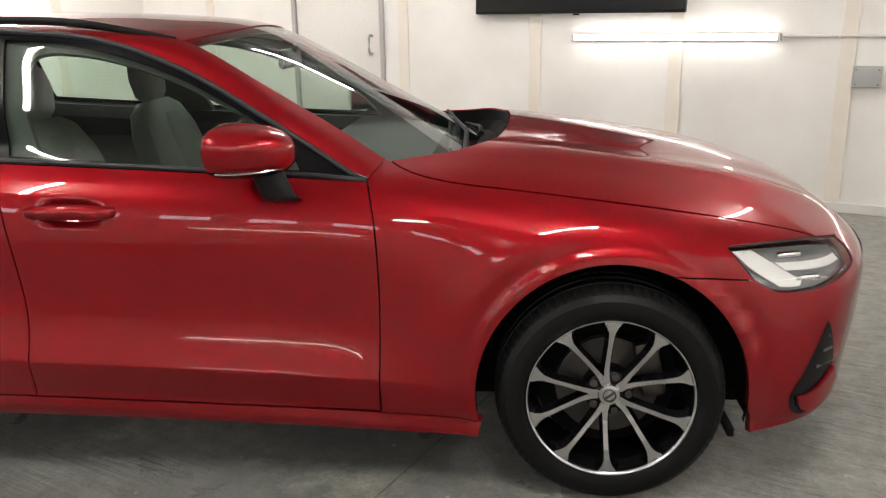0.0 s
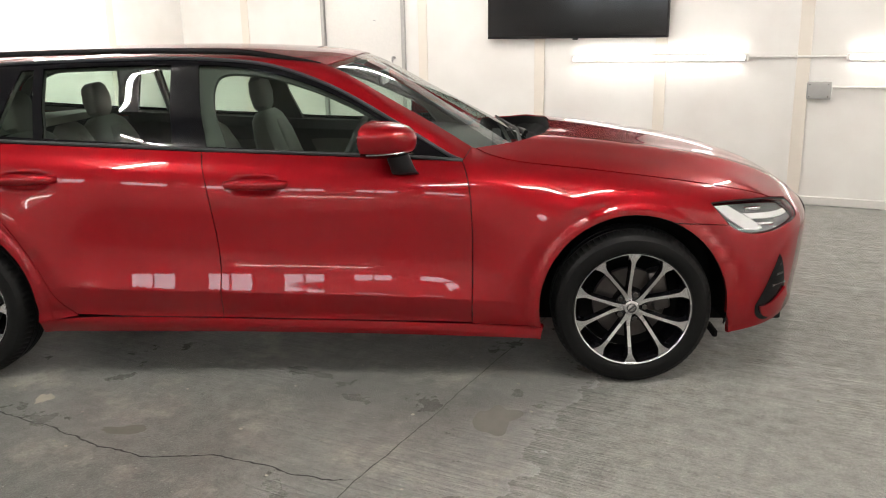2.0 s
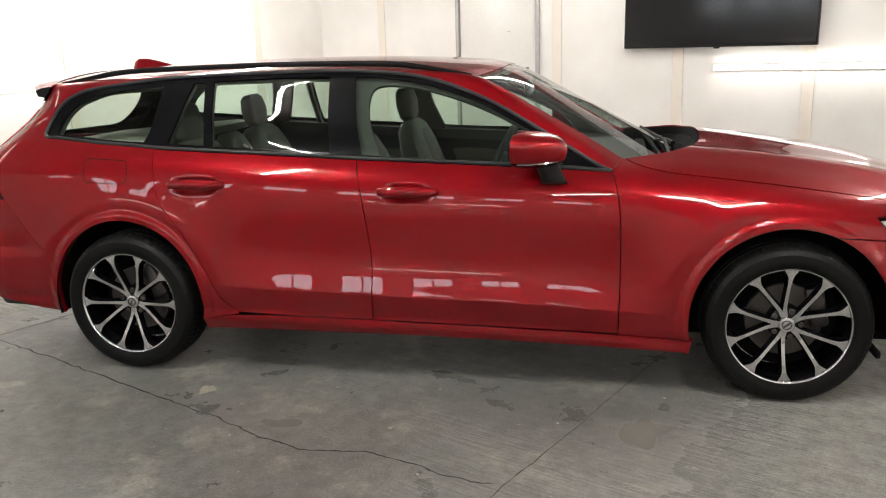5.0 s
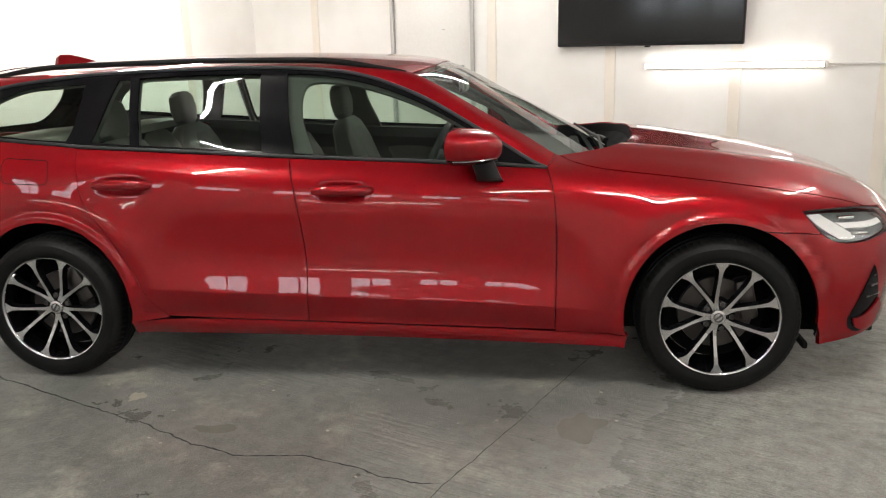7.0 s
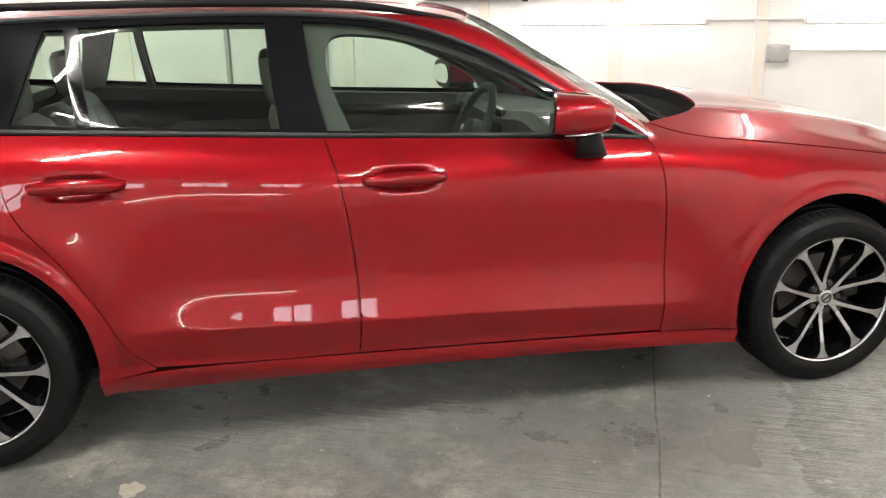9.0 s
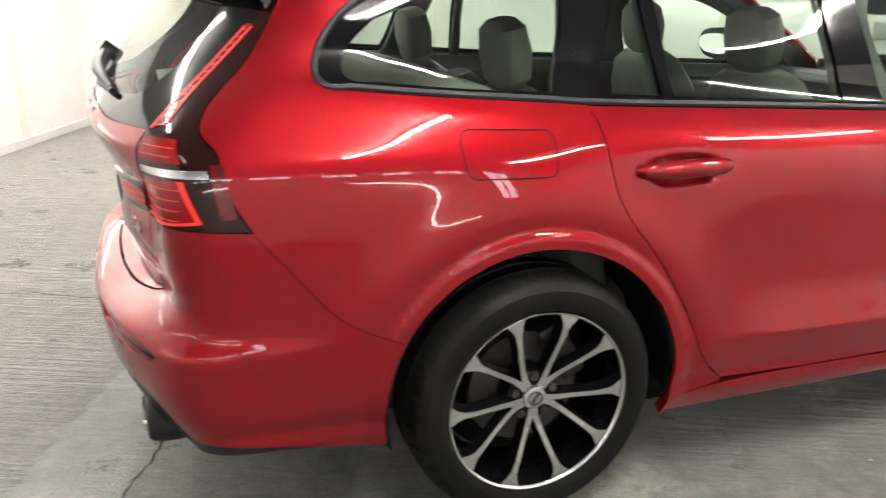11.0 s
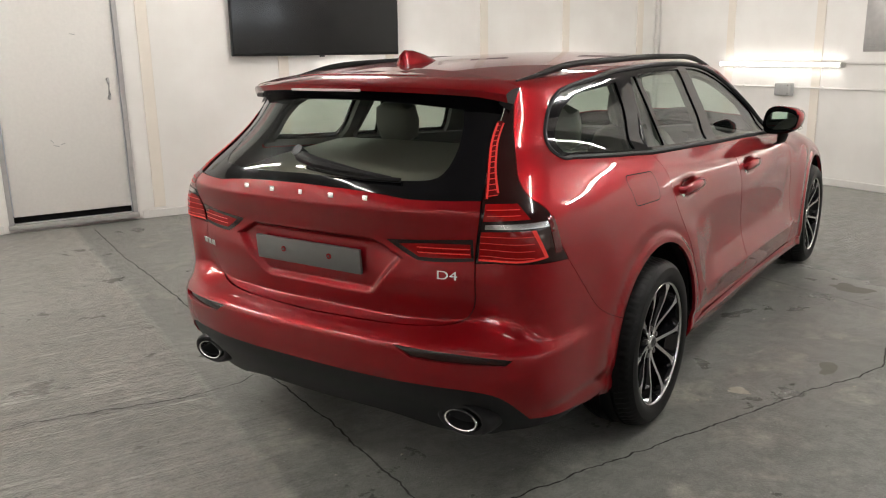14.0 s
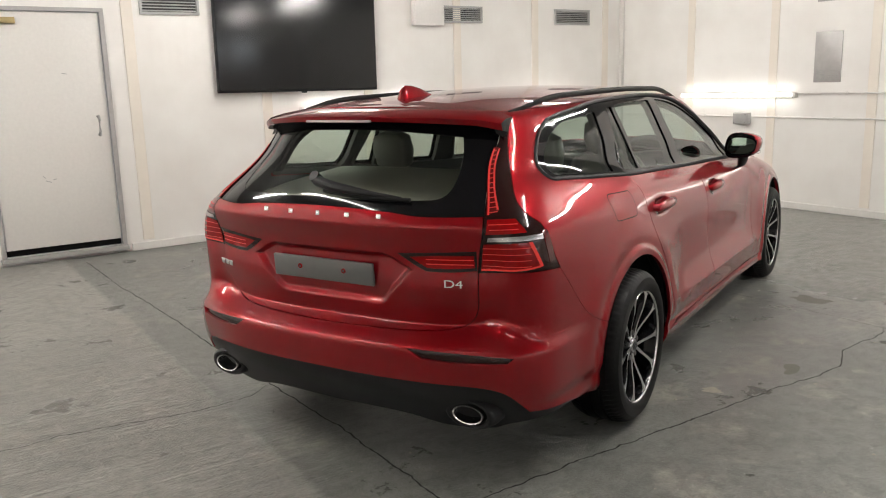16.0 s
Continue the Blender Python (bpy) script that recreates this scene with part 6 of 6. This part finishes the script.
def seat(x, y, w=0.25, drop=0.0, head=True):
    e = empty("seat", Matrix.Translation((0, 0, drop)))
    e.parent = car
    e["label"] = "beige leather car seat with headrest"
    bm = bmesh.new()
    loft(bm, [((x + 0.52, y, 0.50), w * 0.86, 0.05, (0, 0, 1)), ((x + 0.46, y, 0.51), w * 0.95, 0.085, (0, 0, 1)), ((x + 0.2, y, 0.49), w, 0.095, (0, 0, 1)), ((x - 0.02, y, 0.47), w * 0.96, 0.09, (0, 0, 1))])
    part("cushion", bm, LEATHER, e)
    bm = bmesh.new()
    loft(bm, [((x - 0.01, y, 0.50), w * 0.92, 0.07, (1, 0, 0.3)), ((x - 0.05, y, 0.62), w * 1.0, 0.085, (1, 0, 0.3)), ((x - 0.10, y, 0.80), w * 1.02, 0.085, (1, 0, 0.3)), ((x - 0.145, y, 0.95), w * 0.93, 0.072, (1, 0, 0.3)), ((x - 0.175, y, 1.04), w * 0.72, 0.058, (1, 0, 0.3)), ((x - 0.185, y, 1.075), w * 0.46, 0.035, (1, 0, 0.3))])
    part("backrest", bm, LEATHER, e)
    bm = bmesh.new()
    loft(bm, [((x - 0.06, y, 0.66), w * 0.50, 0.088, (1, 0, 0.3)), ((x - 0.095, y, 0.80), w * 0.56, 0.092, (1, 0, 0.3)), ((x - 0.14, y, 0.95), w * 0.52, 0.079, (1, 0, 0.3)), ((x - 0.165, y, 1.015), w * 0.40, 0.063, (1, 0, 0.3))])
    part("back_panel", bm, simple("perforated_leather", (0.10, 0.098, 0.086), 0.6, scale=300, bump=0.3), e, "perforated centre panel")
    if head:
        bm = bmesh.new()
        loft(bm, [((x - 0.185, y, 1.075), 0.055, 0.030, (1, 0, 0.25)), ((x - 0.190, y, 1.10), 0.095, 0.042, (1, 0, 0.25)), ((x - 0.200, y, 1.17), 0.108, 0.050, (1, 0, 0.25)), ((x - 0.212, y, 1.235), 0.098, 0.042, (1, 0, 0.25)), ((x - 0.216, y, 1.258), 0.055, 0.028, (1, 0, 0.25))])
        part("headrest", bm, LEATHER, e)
    return e


for x, y in ((1.16, -0.37), (1.245, 0.37)):
    seat(x, y, 0.25, -0.035)
for y in (-0.40, 0.40):
    seat(0.305, y, 0.27, -0.060)
seat(0.305, 0.0, 0.14, -0.060, head=False)

for name, poly in (("door_trim", chain(*[S[k] if not r else rev(S[k]) for k, r in (("door_front", 0), ("foot_f", 1), ("door_mid", 1), ("belt_f", 1))])),
                   ("door_trim", chain(*[S[k] if not r else rev(S[k]) for k, r in (("door_mid", 0), ("foot_r", 1), ("door_rear", 1), ("belt_r", 1))]))):
    skin(name, poly, DASH, car, mirror=True, depth=0.075, lip=0.0, du=0.06, dv=0.05, label="charcoal inner door panel")
    arm = [(u_, v_) for u_, v_ in poly]
    c = np.array(arm).mean(axis=0)
    inset = [(c[0] + (u_ - c[0]) * 0.82, 0.72 + (min(v_, 0.90) - 0.72) * 0.72) for u_, v_ in arm]
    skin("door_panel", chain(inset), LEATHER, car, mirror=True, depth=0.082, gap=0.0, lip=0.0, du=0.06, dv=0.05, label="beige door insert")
for row in (belt_f, belt_r):
    bm = bmesh.new()
    strip = []
    for p, n in zip(*flank_row(row, -0.012)):
        q = p - Vector((n.x, n.y, 0)).normalized() * 0.085
        strip.append((bm.verts.new((p.x, p.y, p.z + 0.002)), bm.verts.new((q.x, q.y, p.z + 0.006)), bm.verts.new((q.x, q.y, p.z - 0.05))))
    for a, b in zip(strip, strip[1:]):
        for j in range(2):
            bm.faces.new((a[j], a[j + 1], b[j + 1], b[j]))
    pair("door_cap", bm, DASH, (car, car), "charcoal top edge of the inner door panel")
skin("pillar_trim", dlo, PILLAR, car, holes=(trim_f, shrink(glass_r, -0.004), shrink(glass_v, -0.004), shrink(glass_q, -0.004)), mirror=True, depth=0.024, lip=0.02, du=0.05, dv=0.04, label="grey inner pillar trim")
skin("side_lining", body, DASH, car, mirror=True, depth=0.040, gap=0.006, lip=0.0, du=0.06, dv=0.04, label="charcoal side lining")
skin("headlining", roof, LINING, car, surface=top_surface, weld=True, depth=0.035, lip=0.0, du=0.08, dv=0.08, label="pale grey headlining")

bm = bmesh.new()
box(bm, (0.9, 0, 0.33), (3.1, 1.5, 0.06), 0.01)
box(bm, (2.33, 0, 0.60), (0.05, 1.45, 0.60), 0.01)
part("cabin_floor", bm, CARPET, car)
bm = bmesh.new()
rows = []
for i in range(21):
    y = -0.74 + 1.48 * i / 20
    hump = 0.035 * math.exp(-((y + 0.37) / 0.22) ** 2)
    rows.append([bm.verts.new(p) for p in ((2.32, y * 0.78, 0.885), (2.18, y * 0.86, 0.915), (2.02, y * 0.96, 0.930 + hump), (1.90, y, 0.93 + hump), (1.86, y, 0.90 + hump), (1.88, y, 0.80), (1.95, y, 0.62), (2.1, y, 0.45))])
for a, b in zip(rows, rows[1:]):
    for j in range(7):
        bm.faces.new((a[j], a[j + 1], b[j + 1], b[j]))
part("dashboard", bm, DASH, car, "charcoal dashboard")
bm = bmesh.new()
box(bm, (1.45, 0, 0.56), (0.95, 0.22, 0.22), 0.03)
part("centre_console", bm, DASH, car)
bm = bmesh.new()
box(bm, (1.875, 0.02, 0.86), (0.02, 0.20, 0.17), 0.008, m=None)
part("touch_screen", bm, TVSCREEN, car)
# steering wheel
sw = empty("steering_wheel", Matrix.Translation((1.66, -0.37, 0.90)) @ Matrix.Rotation(radians(-65), 4, "Y"))
sw.parent = car
sw["label"] = "grey leather steering wheel with a silver hub"
bm = bmesh.new()
ring = [(0.185 + 0.0155 * math.cos(a), 0.0155 * math.sin(a)) for a in [2 * math.pi * k / 10 for k in range(10)]]
spin(bm, ring, 48, axis="z", close=True)
part("wheel_rim", bm, DASH, sw)
bm = bmesh.new()
loft(bm, [((0, 0, -0.06), 0.04, 0.04, (1, 0, 0)), ((0, 0, -0.02), 0.075, 0.06, (1, 0, 0)), ((0, 0, 0.012), 0.07, 0.055, (1, 0, 0)), ((0, 0, 0.02), 0.04, 0.03, (1, 0, 0))], power=0.8)
part("wheel_hub", bm, DASH, sw)
for a in (0, 90, 180):
    bm = bmesh.new()
    box(bm, (0.12, 0, -0.004), (0.14, 0.035, 0.016), 0.005, m=Matrix.Rotation(radians(a + 90), 4, "Z"))
    part("wheel_spoke", bm, SILVER, sw)
# load cover and rear shelf
bm = bmesh.new()
loft(bm, [((0.00, 0, 1.018), 0.60, 0.02, (0, 0, 1)), ((-0.08, 0, 1.024), 0.61, 0.025, (0, 0, 1)), ((-0.50, 0, 1.010), 0.57, 0.008, (0, 0, 1)), ((-0.78, 0, 0.990), 0.50, 0.008, (0, 0, 1))], power=0.4)
part("load_cover", bm, COVER, car, "pale grey-beige roller load cover")
bm = bmesh.new()
box(bm, (-0.42, 0, 0.66), (0.60, 1.05, 0.46), 0.02)
part("boot_liner", bm, CARPET, car)
# inside mirror
bm = bmesh.new()
box(bm, (1.77, 0.0, 1.225), (0.03, 0.24, 0.07), 0.015)
rod(bm, (1.785, 0, 1.25), (1.80, 0, 1.275), 0.010, 10)
part("inside_mirror", bm, BLACK, car)

# ---------------------------------------------------------------- floor marks
def ribbon(name, pts, width, jitter, material, label, category, z=0.0015, seed=1, taper=True):
    """A crack: a thin ragged strip along a few points on the floor."""
    rnd = random.Random(seed)
    fine = []
    for (x0, y0), (x1, y1) in zip(pts, pts[1:]):
        n = max(2, int(math.hypot(x1 - x0, y1 - y0) / 0.018))
        for i in range(n):
            t = i / n
            fine.append([x0 + (x1 - x0) * t, y0 + (y1 - y0) * t])
    fine.append(list(pts[-1]))
    ox = oy = 0.0
    for p in fine[1:-1]:
        ox = ox * 0.75 + rnd.uniform(-1, 1) * jitter
        oy = oy * 0.75 + rnd.uniform(-1, 1) * jitter
        p[0] += ox
        p[1] += oy
    bm = bmesh.new()
    rows = []
    for i, p in enumerate(fine):
        a, b = fine[max(i - 1, 0)], fine[min(i + 1, len(fine) - 1)]
        d = Vector((b[0] - a[0], b[1] - a[1]))
        d = d.normalized() if d.length > 0 else Vector((1, 0))
        w = width * rnd.uniform(0.35, 1.25) * (min(1, min(i, len(fine) - 1 - i) / 6 + 0.15) if taper else 1)
        rows.append((bm.verts.new((p[0] - d.y * w / 2, p[1] + d.x * w / 2, z)), bm.verts.new((p[0] + d.y * w / 2, p[1] - d.x * w / 2, z))))
    for a, b in zip(rows, rows[1:]):
        bm.faces.new((a[0], a[1], b[1], b[0]))
    ob = part(name, bm, material, smooth=False)
    return tagged(ob, label, category, kind="structure")


ribbon("floor_crack", [(-1.0, -0.62), (-0.68, -0.77), (-0.33, -0.92), (0.09, -1.11), (0.34, -1.22), (0.69, -1.39), (0.88, -1.505), (1.11, -1.57), (1.32, -1.55), (1.53, -1.63), (1.73, -1.705), (1.85, -1.71)], 0.008, 0.006, CRACK, "thin ragged crack in the concrete floor", "crack", seed=3)
ribbon("floor_crack", [(1.72, -2.05), (1.85, -1.71), (1.96, -1.48), (2.07, -1.25), (2.18, -0.98), (2.4, -0.5), (2.75, 0.3)], 0.0055, 0.002, JOINT, "straight saw-cut joint in the concrete floor", "crack", seed=5)
ribbon("floor_crack", [(-2.6, 1.62), (-2.0, 1.42), (-1.58, 1.26), (-1.33, 1.18), (-1.09, 1.01), (-0.86, 0.85), (-0.62, 0.77), (-0.45, 0.80)], 0.0075, 0.006, CRACK, "thin ragged crack in the concrete floor", "crack", seed=7)
ribbon("floor_crack", [(0.98, 4.30), (0.51, 3.21), (0.23, 2.45), (-0.09, 1.68), (-0.45, 0.80), (-0.66, 0.24), (-0.78, -0.03), (-0.97, -0.46), (-1.25, -1.1), (-1.6, -1.9)], 0.0085, 0.005, CRACK, "dark open joint between two concrete slabs", "crack", seed=9, taper=False)


def stain(pts_c, rx, ry, seed, material, label):
    rnd = random.Random(seed)
    bm = bmesh.new()
    n = 48
    ph = [rnd.uniform(0, 6.28) for _ in range(6)]
    ring = []
    for k in range(n):
        a = 2 * math.pi * k / n
        r = 1 + sum(0.16 / (j + 1) ** 0.5 * math.sin((j + 2) * a + ph[j]) for j in range(6))
        ring.append(bm.verts.new((pts_c[0] + rx * r * math.cos(a), pts_c[1] + ry * r * math.sin(a), 0.0012)))
    bm.faces.new(ring)
    ob = part("floor_stain", bm, material, smooth=False)
    tagged(ob, label, "stain", kind="structure")


stain((2.31, -1.26), 0.085, 0.11, 2, STAIN, "dry brownish stain on the concrete")
stain((0.46, -1.10), 0.03, 0.05, 4, CHIP, "small pale paint chip on the concrete")
stain((0.92, -1.37), 0.10, 0.03, 6, STAIN, "dry brownish stain on the concrete")
rnd = random.Random(11)
bm = bmesh.new()
for _ in range(130):
    x, y = rnd.uniform(-2.4, 4.2), rnd.uniform(-2.6, 0.6) if rnd.random() < 0.7 else rnd.uniform(0.6, 3.5)
    s = rnd.uniform(0.003, 0.008)
    bmesh.ops.create_icosphere(bm, subdivisions=1, radius=s, matrix=Matrix.Translation((x, y, s * 0.3)) @ Matrix.Diagonal((1, rnd.uniform(0.5, 1), 0.5, 1)))
ob = part("floor_grit", bm, CHIP, smooth=False)
tagged(ob, "scattered grit and crumbs on the concrete floor", "grit", kind="stuff")
